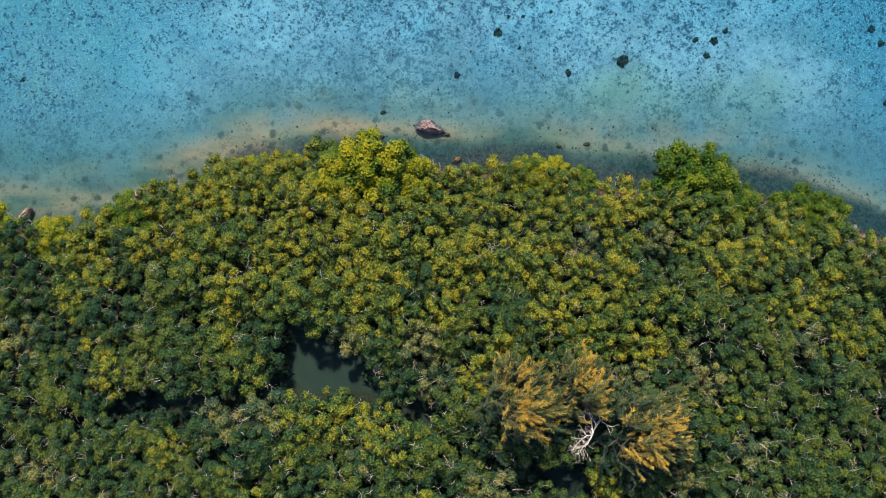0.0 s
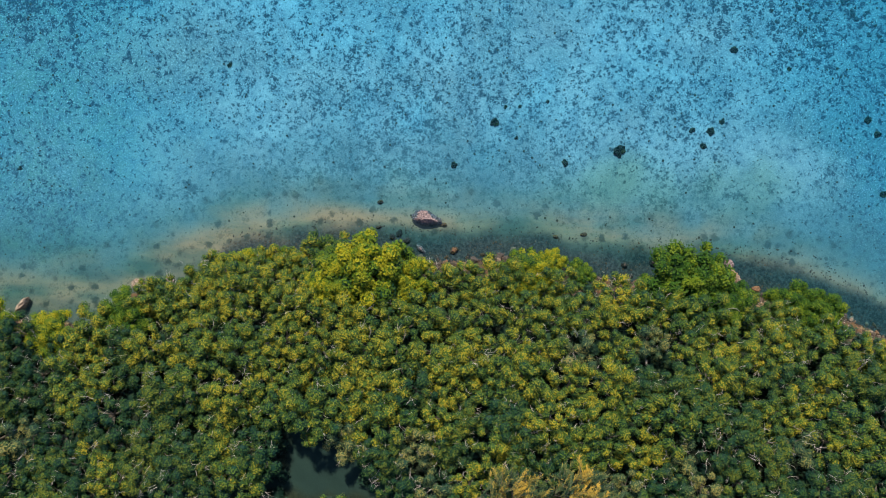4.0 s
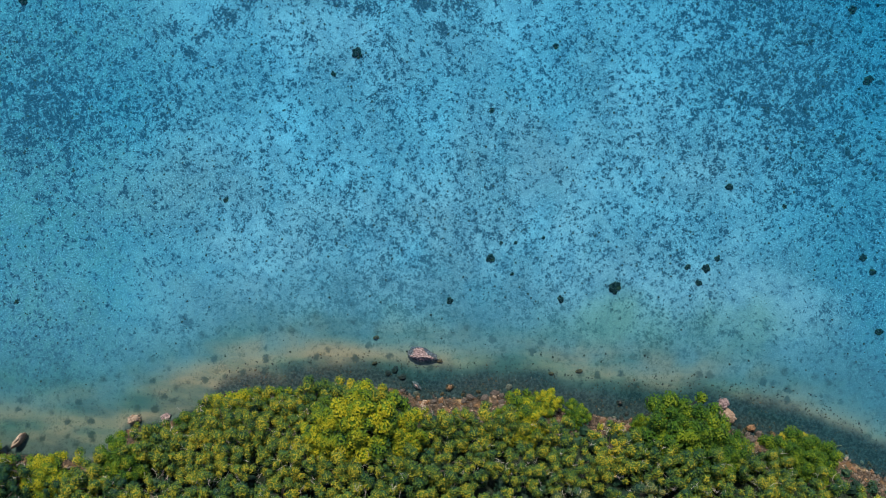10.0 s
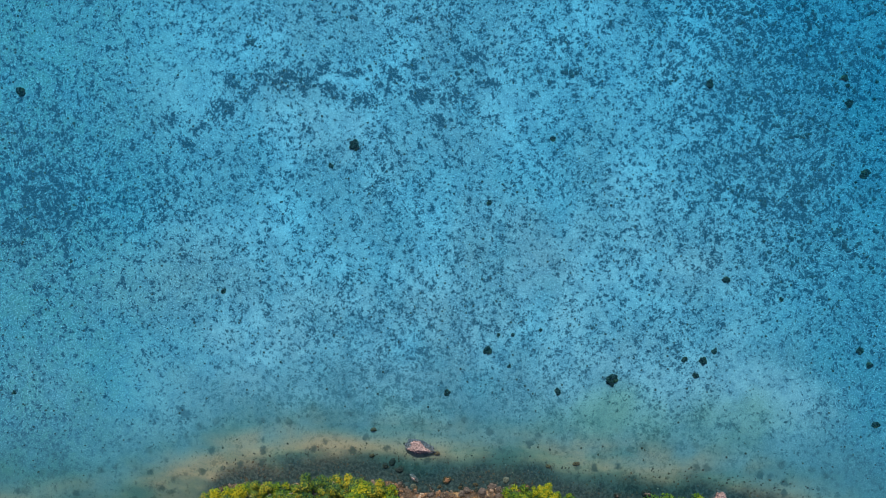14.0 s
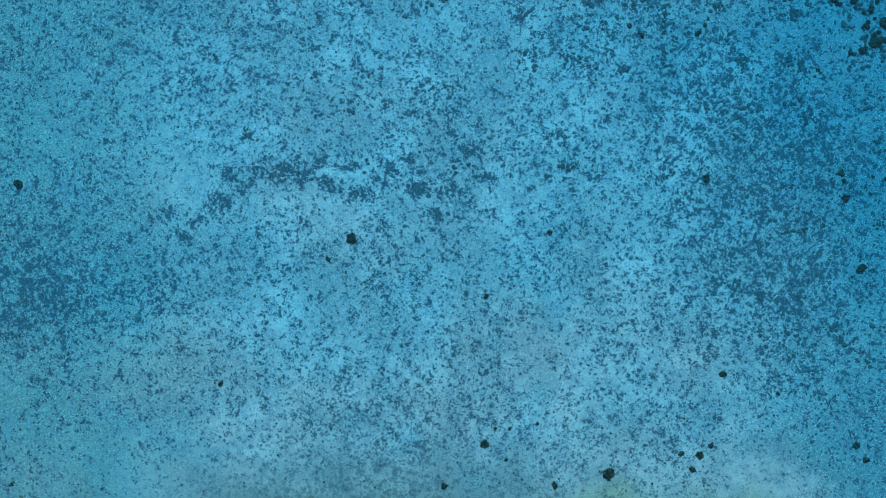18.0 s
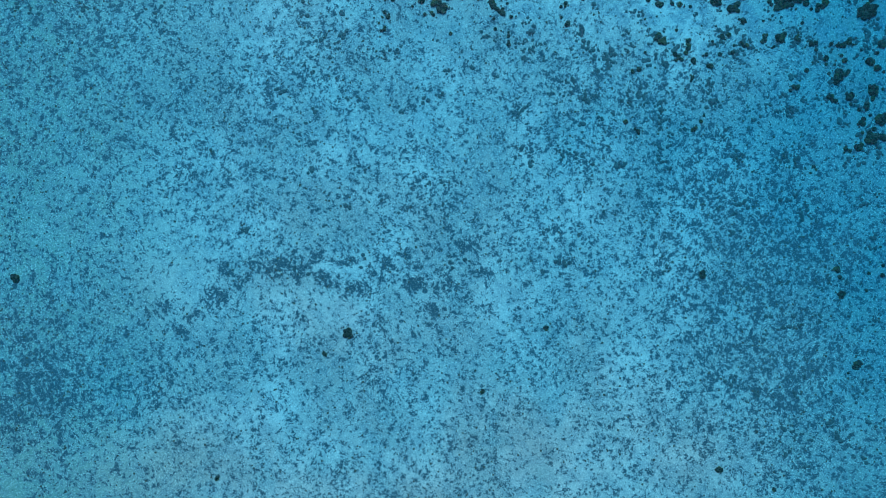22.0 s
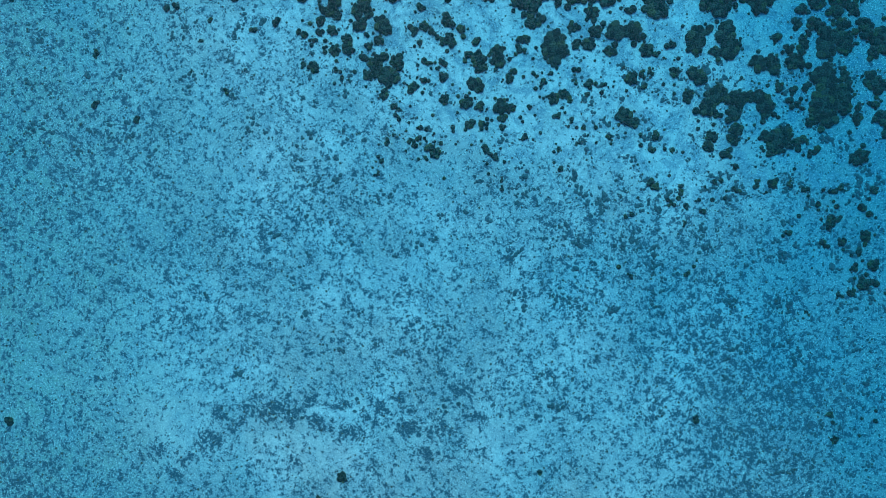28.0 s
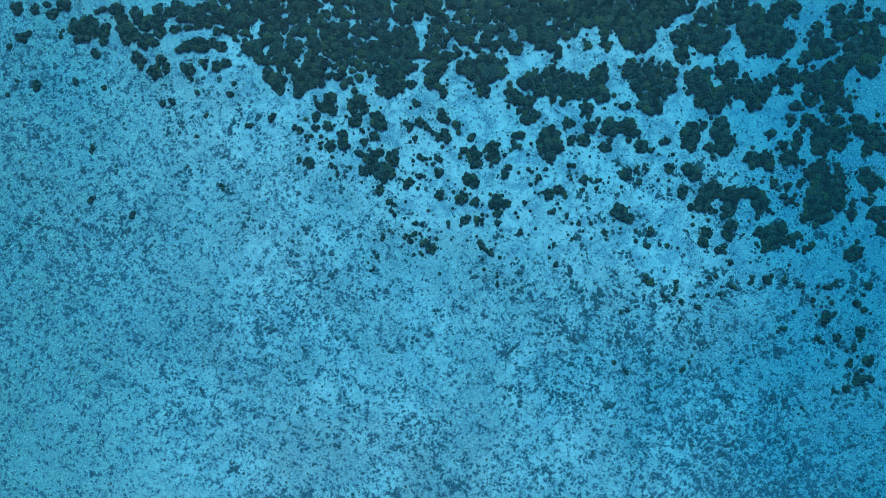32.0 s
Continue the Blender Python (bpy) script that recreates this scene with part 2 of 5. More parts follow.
    # two bare sand patches near the shore
    for cx, cy, rx, ry in ((26.0, 14.0, 6.6, 3.4), (13.5, 13.3, 3.8, 2.8)):
        spot = node(nt, "VectorMath", [(0, p), (1, (1 / rx, 1 / ry, 0.0)), (2, (-cx / rx, -cy / ry, 0.0))], operation="MULTIPLY_ADD").outputs[0]
        far = node(nt, "VectorMath", [(0, spot)], operation="LENGTH").outputs["Value"]
        bare = step(nt, calc(nt, "ADD", far, calc(nt, "MULTIPLY", broad, 0.9)), 1.5, 0.95)
        sand = blend(nt, calc(nt, "MULTIPLY", bare, 0.7), sand, (0.56, 0.55, 0.53))
    floor_colour = blend(nt, calc(nt, "MULTIPLY", faint, 0.66), sand, (0.145, 0.235, 0.275))
    floor_colour = blend(nt, calc(nt, "MULTIPLY", smear, calc(nt, "ADD", calc(nt, "MULTIPLY", reef, 0.38), 0.34)), floor_colour, (0.11, 0.22, 0.29))
    floor_colour = blend(nt, calc(nt, "MULTIPLY", chips, 0.66), floor_colour, (0.92, 0.90, 0.88))
    floor_colour = blend(nt, calc(nt, "MULTIPLY", calc(nt, "MULTIPLY", mask, calc(nt, "ADD", calc(nt, "MULTIPLY", step(nt, d, 4.0, 18.0), 0.45), 0.55)), calc(nt, "SUBTRACT", 1.0, calc(nt, "MULTIPLY", reef, 0.35))), floor_colour, algae)
    floor_colour = blend(nt, calc(nt, "MULTIPLY", dots, 0.85), floor_colour, (0.024, 0.066, 0.092))
    specks = step(nt, fractal(nt, tilted, 13.0, 2, 0.6), 0.585, 0.66)
    floor_colour = blend(nt, calc(nt, "MULTIPLY", specks, 0.42), floor_colour, (0.66, 0.66, 0.66))
    speckle = step(nt, fractal(nt, tilted_more, 15.0, 2.0, 0.6), 0.5, 0.64)
    floor_colour = blend(nt, calc(nt, "MULTIPLY", speckle, 0.40), floor_colour, (0.10, 0.14, 0.16))
    # inshore: tan silty sand, then dark rubble at the water's edge
    silt = blend(nt, sandbars(nt, p, d), (0.16, 0.18, 0.165), (0.41, 0.315, 0.23))
    silt = blend(nt, calc(nt, "MULTIPLY", step(nt, film, 0.505, 0.575), 0.45), silt, (0.085, 0.09, 0.08))
    silt = blend(nt, calc(nt, "MULTIPLY", dots, 0.4), silt, (0.05, 0.06, 0.055))
    # soft round growths of algae on the silt
    growth = node(nt, "TexVoronoi", {"Vector": bent, "Scale": 0.95}, voronoi_dimensions="2D")
    some = step(nt, node(nt, "SeparateColor", {"Color": growth.outputs["Color"]}).outputs[0], 0.40, 0.60)
    growths = calc(nt, "MULTIPLY", step(nt, calc(nt, "ADD", growth.outputs["Distance"], calc(nt, "MULTIPLY", flecks, 0.5)), 0.66, 0.42), some)
    silt = blend(nt, calc(nt, "MULTIPLY", growths, 0.75), silt, (0.065, 0.082, 0.078))
    green = calc(nt, "MULTIPLY", step(nt, dw, 12.0, 4.0), 0.55)
    floor_colour = blend(nt, green, floor_colour, (0.15, 0.21, 0.20))
    floor_colour = blend(nt, step(nt, dw, 2.0, 6.4), silt, floor_colour)
    rubble = blend(nt, step(nt, fine, 0.4, 0.62), (0.030, 0.044, 0.052), (0.092, 0.112, 0.122))
    rubble_edge = calc(nt, "ADD", calc(nt, "MULTIPLY", attr(nt, "stony"), 2.5), 0.0)
    near = step(nt, calc(nt, "SUBTRACT", dw, rubble_edge), 1.0, -1.0)
    floor_colour = blend(nt, near, floor_colour, rubble)
    floor_colour = blend(nt, calc(nt, "MULTIPLY", calc(nt, "MULTIPLY", growths, step(nt, d, 8.5, 5.0)), 0.45), floor_colour, (0.065, 0.09, 0.09))
    # land: stony strand, then leaf litter coloured near-black for the shade under the crowns
    strand = blend(nt, step(nt, fine, 0.42, 0.6), (0.014, 0.013, 0.012), (0.066, 0.050, 0.040))
    strand = blend(nt, calc(nt, "MULTIPLY", step(nt, mid, 0.52, 0.62), 0.7), strand, (0.11, 0.068, 0.034))
    strand = blend(nt, calc(nt, "MULTIPLY", step(nt, fractal(nt, tilted, 0.8, 6, 0.68), 0.56, 0.64), 0.6), strand, (0.24, 0.185, 0.115))
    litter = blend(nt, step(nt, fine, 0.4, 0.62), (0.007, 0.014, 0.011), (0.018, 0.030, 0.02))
    # track mud in dark teal, with the lane's shade put into its colour
    shaded_mud = blend(nt, fractal(nt, p, 0.7, 5), (0.008, 0.024, 0.025), (0.015, 0.038, 0.036))
    shaded_mud = blend(nt, calc(nt, "MULTIPLY", step(nt, grit, 0.5, 0.66), 0.4), shaded_mud, (0.012, 0.028, 0.026))
    litter = blend(nt, step(nt, path, 0.5, -0.3), litter, shaded_mud)
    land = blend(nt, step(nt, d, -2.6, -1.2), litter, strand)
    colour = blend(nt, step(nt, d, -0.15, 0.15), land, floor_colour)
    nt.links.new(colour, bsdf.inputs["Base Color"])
    bsdf.inputs["Roughness"].default_value = 0.92
    bsdf.inputs["Specular IOR Level"].default_value = 0.15
    nt.links.new(bump(nt, calc(nt, "ADD", fine, calc(nt, "MULTIPLY", grit, 0.4)), 0.5, 0.08), bsdf.inputs["Normal"])
    return mat


def stony(x, y):
    return np.interp(x, [-60, -21, -18, -14, 10, 26, 33, 60], [0.0, 0.0, 0.55, 0.75, 0.8, 1.25, 1.1, 1.0])


ground = sheet("ground", far_steps(-44, 44, 0.32, 1800), far_steps(-26, 92, 0.32, 1800), height, ground_material(),
               {"offshore": offshore, "weed": beds, "reef": reef_zone, "track": track_gap, "stony": stony})
tagged(ground, "sandy lagoon floor rising to a stony wooded shore", "ground", kind="structure")


def water_material():
    mat, nt, bsdf = material("lagoon_water")
    nt.nodes.remove(bsdf)
    out = nt.nodes["Material Output"]
    p = coords(nt)
    tilted = node(nt, "Mapping", {"Vector": p, "Rotation": (0.7, 0.45, 0.9), "Location": (3.3, 1.7, 5.1)}).outputs[0]
    uneven = calc(nt, "ADD", calc(nt, "MULTIPLY", fractal(nt, tilted, 0.11, 4, 0.6), 0.75), calc(nt, "MULTIPLY", fractal(nt, tilted, 0.42, 5, 0.65), 0.45))
    uneven = calc(nt, "MULTIPLY", calc(nt, "SUBTRACT", uneven, 0.63), step(nt, attr(nt, "offshore"), 2.0, 9.0))
    depth = calc(nt, "ADD", attr(nt, "depth"), calc(nt, "MULTIPLY", calc(nt, "MAXIMUM", uneven, -0.13), 0.55))
    clear = blend(nt, step(nt, depth, 0.06, 0.20), (0.54, 0.68, 0.71), (0.37, 0.65, 0.71))
    clear = blend(nt, calc(nt, "MULTIPLY", sandbars(nt, p, attr(nt, "offshore")), 0.75), clear, (0.70, 0.745, 0.74))
    clear = blend(nt, step(nt, depth, 0.22, 0.42), clear, (0.385, 0.70, 0.87))
    clear = blend(nt, step(nt, depth, 0.42, 0.75), clear, (0.30, 0.71, 0.925))
    clear = blend(nt, step(nt, depth, 0.72, 1.2), clear, (0.12, 0.63, 0.90))
    cloud = blend(nt, step(nt, depth, 0.15, 0.85), (0.06, 0.22, 0.26), (0.01, 0.32, 0.55))
    thru = node(nt, "BsdfTransparent", {"Color": clear}).outputs[0]
    haze = node(nt, "BsdfDiffuse", {"Color": cloud}).outputs[0]
    body = node(nt, "MixShader", [(0, calc(nt, "MULTIPLY", step(nt, depth, 0.0, 0.9), 0.022)), (1, thru), (2, haze)]).outputs[0]
    ripple = bump(nt, fractal(nt, p, 2.2, 4, 0.6), 0.12, 0.05)
    gloss = node(nt, "BsdfGlossy", {"Color": (1, 1, 1, 1), "Roughness": 0.08, "Normal": ripple}).outputs[0]
    graze = node(nt, "LayerWeight", {"Blend": 0.5, "Normal": ripple}).outputs["Facing"]
    fres = calc(nt, "ADD", calc(nt, "MULTIPLY", calc(nt, "POWER", graze, 5.0), 0.9), 0.02)
    nt.links.new(node(nt, "MixShader", [(0, fres), (1, body), (2, gloss)]).outputs[0], out.inputs[0])
    return mat


def water_depth(x, y):
    d = offshore(x, y) + 0.8 * wave(x, y, 5, 2)
    d = np.maximum(d - 1.0, 0)
    deep = 0.16 + 0.50 * (1 - np.exp(-d / 5.0)) + 0.30 * (1 - np.exp(-d / 40.0)) - 0.12 * np.exp(-d / 14) * (d > 4)
    for cx, cy, rx, ry, k in SHOALS:
        deep = deep - 0.6 * k * np.exp(-((x - cx) / rx) ** 2 - ((y - cy) / ry) ** 2)
    return deep - 0.08


# the long hollow at (38, 40) partly imitates the lens's dim east edge
# shoals and hollows: x, y, reach along and across, rise (a hollow is negative)
SHOALS = [(26, 14, 6.6, 3.2, .44), (13.5, 13.3, 3.8, 2.6, .36), (17, 27, 10, 5, .22), (4.5, 25, 9, 6, .16), (-24, 25, 9, 4.5, .16), (-12, 38, 14, 5, .16), (-16, 68, 10, 9, .2),
          (-6, 46, 10, 6, .1), (2, 66, 9, 4, .1), (26, 47, 13, 11, -.28), (38, 40, 10, 34, -.35), (-29, 31, 7, 3.5, -.2), (-40, 42, 12, 40, .05), (8, 52, 12, 5, -.1), (32, 72, 11, 14, -.4)]


water = sheet("water", far_steps(-44, 44, 1.0, 1800), far_steps(-8, 92, 1.0, 1800), lambda x, y: np.zeros(len(x)), water_material(), {"depth": water_depth, "offshore": offshore})
tagged(water, "clear shallow turquoise lagoon water", "water", kind="structure")


# ---- builders ----
rng = np.random.default_rng(7)


def part(name, me, mat, parent=None, label=""):
    """Links a mesh (or a bmesh) as one object, under its thing where one is given."""
    if isinstance(me, bmesh.types.BMesh):
        data = bpy.data.meshes.new(name)
        me.to_mesh(data)
        me.free()
        me = data
    if not me.materials:
        me.materials.append(mat)
    ob = new(name, me)
    ob.parent = parent
    return tagged(ob, label)


def mesh_from(name, verts, faces, attributes=None, smooth=False):
    me = bpy.data.meshes.new(name)
    me.from_pydata(np.asarray(verts).tolist(), [], [list(f) for f in np.asarray(faces).tolist()])
    for key, values in (attributes or {}).items():
        me.attributes.new(key, "FLOAT", "POINT").data.foreach_set("value", np.asarray(values, np.float32))
    if smooth:
        me.polygons.foreach_set("use_smooth", np.ones(len(me.polygons), bool))
    return me


class Pile:
    """Gathers vertices, quads and one tone a vertex for a mesh."""

    def __init__(self):
        self.v, self.f, self.t, self.n = [], [], [], 0

    def add(self, verts, faces, tone):
        self.v.append(verts)
        self.f.append(np.asarray(faces) + self.n)
        self.t.append(np.broadcast_to(tone, (len(verts),)))
        self.n += len(verts)

    def mesh(self, name, smooth=False):
        return mesh_from(name, np.concatenate(self.v), np.concatenate(self.f), {"tone": np.concatenate(self.t)}, smooth)


def unit(v):
    return v / np.maximum(np.linalg.norm(v, axis=-1, keepdims=True), 1e-6)


def leaves(pile, base, way, face, length, width, tone):
    """A folded four-cornered leaf at each base, along way, its upper side to face."""
    side = unit(np.cross(way, face)) * (width / 2)[:, None]
    mid = base + way * (length * 0.45)[:, None]
    drop = unit(face) * (width * 0.18)[:, None]
    v = np.stack([base, mid + side + drop, base + way * length[:, None] - drop, mid - side + drop], 1).reshape(-1, 3)
    n = len(base)
    pile.add(v, np.arange(4 * n).reshape(n, 4), np.repeat(tone, 4))


CORE = [(a, b) for b in (-1, -0.4, 0.4, 1) for a in (-1, -0.4, 0.4, 1)]


def clump(pile, centre, radius, count, r, size, tone, squash=0.8, core=True):
    """A rounded tuft of leaves on the end of a branch, dense round a leafy core. Tones paint shade into the core and
    sun onto the top.
    """
    if core:
        g = np.array(CORE)
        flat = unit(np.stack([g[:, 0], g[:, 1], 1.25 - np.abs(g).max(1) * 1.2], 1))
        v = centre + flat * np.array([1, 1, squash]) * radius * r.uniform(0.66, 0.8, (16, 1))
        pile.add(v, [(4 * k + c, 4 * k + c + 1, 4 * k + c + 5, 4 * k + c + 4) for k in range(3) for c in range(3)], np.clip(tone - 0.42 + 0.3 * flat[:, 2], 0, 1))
    u, a = r.uniform(-0.1, 1, count), r.uniform(0, 2 * np.pi, count)
    s = np.sqrt(1 - np.clip(u, -1, 1) ** 2)
    out = np.stack([s * np.cos(a), s * np.sin(a), u], 1)
    base = centre + out * np.array([1, 1, squash]) * (radius * r.uniform(0.72, 1.0, count))[:, None]
    face = unit(out + r.normal(0, 0.16, (count, 3)) + [0, 0, 0.4])
    way = unit(np.cross(face, r.normal(0, 1, (count, 3))) + out * 0.3)
    # tone climbs with height on the tuft, a painted sunlit top
    lit_tone = tone + 0.58 * (u - 0.47) + r.normal(0, 0.04, count)
    leaves(pile, base, way, face, size * r.uniform(0.7, 1.25, count), size * 0.74 * r.uniform(0.75, 1.2, count), np.clip(lit_tone, 0, 1))


def tube(pile, points, radii, sides=5, tone=0.5):
    """A tapered limb through the points."""
    points = np.asarray(points, float)
    rings = []
    for i, p in enumerate(points):
        d = unit(points[min(i + 1, len(points) - 1)] - points[max(i - 1, 0)])
        e = unit(np.cross(d, [0.31, 0.93, 0.17]))
        g = np.cross(d, e)
        a = np.linspace(0, 2 * np.pi, sides, endpoint=False)
        rings.append(p + radii[i] * (np.cos(a)[:, None] * e + np.sin(a)[:, None] * g))
    f = []
    for i in range(len(points) - 1):
        for k in range(sides):
            j = (k + 1) % sides
            f.append([i * sides + k, i * sides + j, (i + 1) * sides + j, (i + 1) * sides + k])
    pile.add(np.concatenate(rings), f, tone)


def twig(pile, start, way, length, radius, r, depth=2, sides=4):
    """A crooked bare branch that forks."""
    pts, p, d = [np.array(start, float)], np.array(start, float), unit(np.array(way, float))
    for _ in range(3):
        d = unit(d + r.normal(0, 0.28, 3))
        p = p + d * length / 3
        pts.append(p)
    tube(pile, pts, np.linspace(radius, radius * 0.45, 4), sides)
    if depth:
        for q in pts[1:]:
            for _ in range(2 if q is pts[-1] else 1):
                twig(pile, q, unit(d + r.normal(0, 0.6, 3)), length * r.uniform(0.45, 0.7), radius * 0.5, r, depth - 1, 3)


# ---- plant materials ----
def foliage_material(name, dull, fresh, tip, lucent=0.16, span=0.22):
    """Leaves: each plant a little different, each tuft and leaf by its tone; high tones mimic sunlit tops, low ones
    shaded gaps.
    """
    mat, nt, bsdf = material(name)
    tone, rand = attr(nt, "tone"), node(nt, "ObjectInfo").outputs["Random"]
    mixed = calc(nt, "ADD", calc(nt, "MULTIPLY", tone, 1 - span * 0.4), calc(nt, "MULTIPLY", calc(nt, "SUBTRACT", rand, 0.5), span))
    colour = blend(nt, step(nt, mixed, 0.05, 0.55), dull, fresh)
    colour = blend(nt, step(nt, mixed, 0.5, 0.95), colour, tip)
    nt.links.new(colour, bsdf.inputs["Base Color"])
    bsdf.inputs["Roughness"].default_value = 0.6
    bsdf.inputs["Specular IOR Level"].default_value = 0.2
    glow = node(nt, "BsdfTranslucent", {"Color": colour}).outputs[0]
    nt.links.new(node(nt, "MixShader", [(0, lucent), (1, bsdf.outputs[0]), (2, glow)]).outputs[0], nt.nodes["Material Output"].inputs[0])
    return mat


def bark_material(name, dark, pale, scale=6.0):
    mat, nt, bsdf = material(name)
    p = coords(nt)
    n = fractal(nt, p, scale, 6, 0.7)
    nt.links.new(blend(nt, step(nt, n, 0.35, 0.65), dark, pale), bsdf.inputs["Base Color"])
    bsdf.inputs["Roughness"].default_value = 0.9
    nt.links.new(bump(nt, n, 0.5, 0.02), bsdf.inputs["Normal"])
    return mat


LEAF = foliage_material("leaf_olive", (0.004, 0.036, 0.024), (0.056, 0.116, 0.019), (0.265, 0.245, 0.020))
LEAF_GREEN = foliage_material("leaf_green", (0.00372, 0.03348, 0.01116), (0.03162, 0.093, 0.00744), (0.1302, 0.186, 0.0093))
LEAF_LIME = foliage_material("leaf_lime", (0.00465, 0.04278, 0.0186), (0.07254, 0.1395, 0.0093), (0.2697, 0.2697, 0.01023))
LEAF_DEEP = foliage_material("leaf_deep", (0.002, 0.026, 0.022), (0.019, 0.066, 0.021), (0.108, 0.138, 0.017))
LEAF_GREY = foliage_material("leaf_grey", (0.00558, 0.03534, 0.03162), (0.0465, 0.093, 0.04278), (0.2139, 0.2046, 0.0651))
# darker than the crowns' leaves: gap shade is included in this colour
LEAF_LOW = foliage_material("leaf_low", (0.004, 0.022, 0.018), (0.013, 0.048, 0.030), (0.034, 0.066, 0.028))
# needle colours hold shade in the blue-green end and sun in the gold
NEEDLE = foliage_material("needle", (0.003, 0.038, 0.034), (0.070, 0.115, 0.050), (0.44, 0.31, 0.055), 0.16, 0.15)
BARK = bark_material("bark", (0.04, 0.038, 0.034), (0.12, 0.11, 0.10))
SNAG = bark_material("bleached_wood", (0.42, 0.41, 0.42), (0.78, 0.76, 0.77))
TWIG = bark_material("dead_twig", (0.20, 0.19, 0.20), (0.44, 0.42, 0.42))


# ---- scrub trees ----
def build_tree(name, seed, radius, tall, tufts, per, leaf, mat, size=0.15, twigs=0, tuft=0.48, shade=0.0, boughs=False):
    """A low tree: trunk with limbs, a domed crown of leaf tufts, some bare twigs."""
    r = np.random.default_rng(seed)
    root = new(name)
    crown, wood, bare = Pile(), Pile(), Pile()
    bole = tall * 0.42
    fork = np.array([r.normal(0, 0.12), r.normal(0, 0.12), bole])
    tube(wood, [(0, 0, -0.3), (0.04, 0.02, bole * 0.5), fork], [0.13, 0.10, 0.085], 6)
    for i in range(tufts):
        rho = radius * math.sqrt((i + 0.4) / tufts) * r.uniform(0.88, 1.1)
        a = i * 2.39996 + r.normal(0, 0.25)
        z = bole + (tall - bole) * (0.18 + 0.66 * math.sqrt(max(0.0, 1 - (rho / radius / 1.12) ** 2)) + r.uniform(-0.3, 0.3) * (0.5 if boughs else 1.0))
        c = np.array([rho * math.cos(a), rho * math.sin(a), z])
        rad = tuft * r.uniform(0.6, 1.3)
        mid = (fork + c) / 2 + r.normal(0, 0.1, 3) - [0, 0, 0.15]
        if boughs:
            crown, limb = Pile(), Pile()
            tube(limb, [fork, mid, c], [0.06, 0.04, 0.02], 4)
            bough = part("bough", limb.mesh("bough", True), BARK, root)
        elif i % 3 == 0:
            tube(wood, [fork, mid, c], [0.06, 0.04, 0.02], 4)
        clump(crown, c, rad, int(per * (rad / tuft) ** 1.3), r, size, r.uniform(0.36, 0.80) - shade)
        if boughs:
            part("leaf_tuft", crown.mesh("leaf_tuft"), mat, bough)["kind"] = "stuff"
    for _ in range(twigs):
        a, rho = r.uniform(0, 6.28), radius * math.sqrt(r.uniform(0, 0.9))
        q = (rho * math.cos(a), rho * math.sin(a), tall * r.uniform(0.72, 0.9))
        twig(bare, q, (math.cos(a) * 0.6, math.sin(a) * 0.6, 0.7), r.uniform(0.4, 0.75), 0.017, r, 1, 3)
    part("trunk", wood.mesh("trunk", True), BARK, root)
    if not boughs:
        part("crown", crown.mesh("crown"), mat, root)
    if twigs:
        part("dead_twig", bare.mesh("dead_twig"), TWIG, root, "bare silver-grey dead twigs")["kind"] = "stuff"
    return root


def shrub_label(kind):
    return {"olive": "low scrub tree with yellow-green leaf tufts on the slope", "green": "leafy bright green tree on the stony shore",
            "grey": "sparse grey-olive scrub tree with bare dead twigs",
            "deep": "dark green scrub tree with a few yellow tips"}[kind]


MODELS = {"olive": [build_tree("scrub_tree", 11 + i, 1.75 + 0.12 * (i % 3), 3.0, 30, 84, 0, LEAF, size=0.128, tuft=0.39, twigs=(5, 9, 6, 10, 7)[i]) for i in range(5)],
          "grey": [build_tree("scrub_tree", 31 + i, 1.6, 2.8, 20, 100, 0, LEAF_GREY, size=0.12, tuft=0.4, twigs=8) for i in range(2)],
          "green": [build_tree("shore_tree", 41 + i, 2.0, 3.8, 50, 150, 0, (LEAF_GREEN, LEAF_LIME)[i], size=0.14, tuft=0.46, boughs=True) for i in range(2)],
          "deep": [build_tree("scrub_tree", 51 + i, 1.7, 2.9, 29, 80, 0, LEAF_DEEP, size=0.128, tuft=0.39, twigs=(10, 14, 9)[i]) for i in range(3)]}
for kind, models in MODELS.items():
    for m in models:
        tagged(m, shrub_label(kind), "tree", "scrub trees" if kind != "green" else "shore trees")


def place(model, x, y, scale=1.0, high=1.0, lean=4.0):
    """Stands a copy of a model on the ground."""
    m = pose(x, y, ground_at(x, y) + 0.05, rng.uniform(-lean, lean), rng.uniform(-lean, lean), rng.uniform(0, 360))
    ob = copy_thing(model, m)
    ob.scale = (scale, scale, scale * high)
    return ob


# the broad trees that stand out along the shore: x, y, scale, tall
SHORE_TREES = [(17.7, 5.6, 1.4, 1.1, 0), (16.3, 3.9, 1.0, 1.0, 0), (19.9, 3.5, 1.1, 1.0, 0), (-6.2, 6.1, 1.4, 1.15, 1), (-8.7, 5.2, 1.1, 1.1, 1), (-4.0, 5.2, 1.05, 1.05, 1),
               (7.9, 6.4, 0.55, 0.75, 1), (10.1, 5.4, 0.55, 0.7, 0), (26.3, 3.0, 1.0, 0.95, 0), (28.2, 2.3, 0.9, 0.9, 0), (-25.4, 2.3, 0.95, 0.9, 0),
               (-31.5, 0.6, 1.0, 0.9, 1), (-38.0, 2.4, 0.7, 0.9, 1), (-36.6, 1.2, 1.0, 0.95, 1), (5.6, 5.4, 0.9, 0.95, 1)]
for x, y, k, h, lime in SHORE_TREES:
    place(MODELS["green"][lime], x, y, k, h)

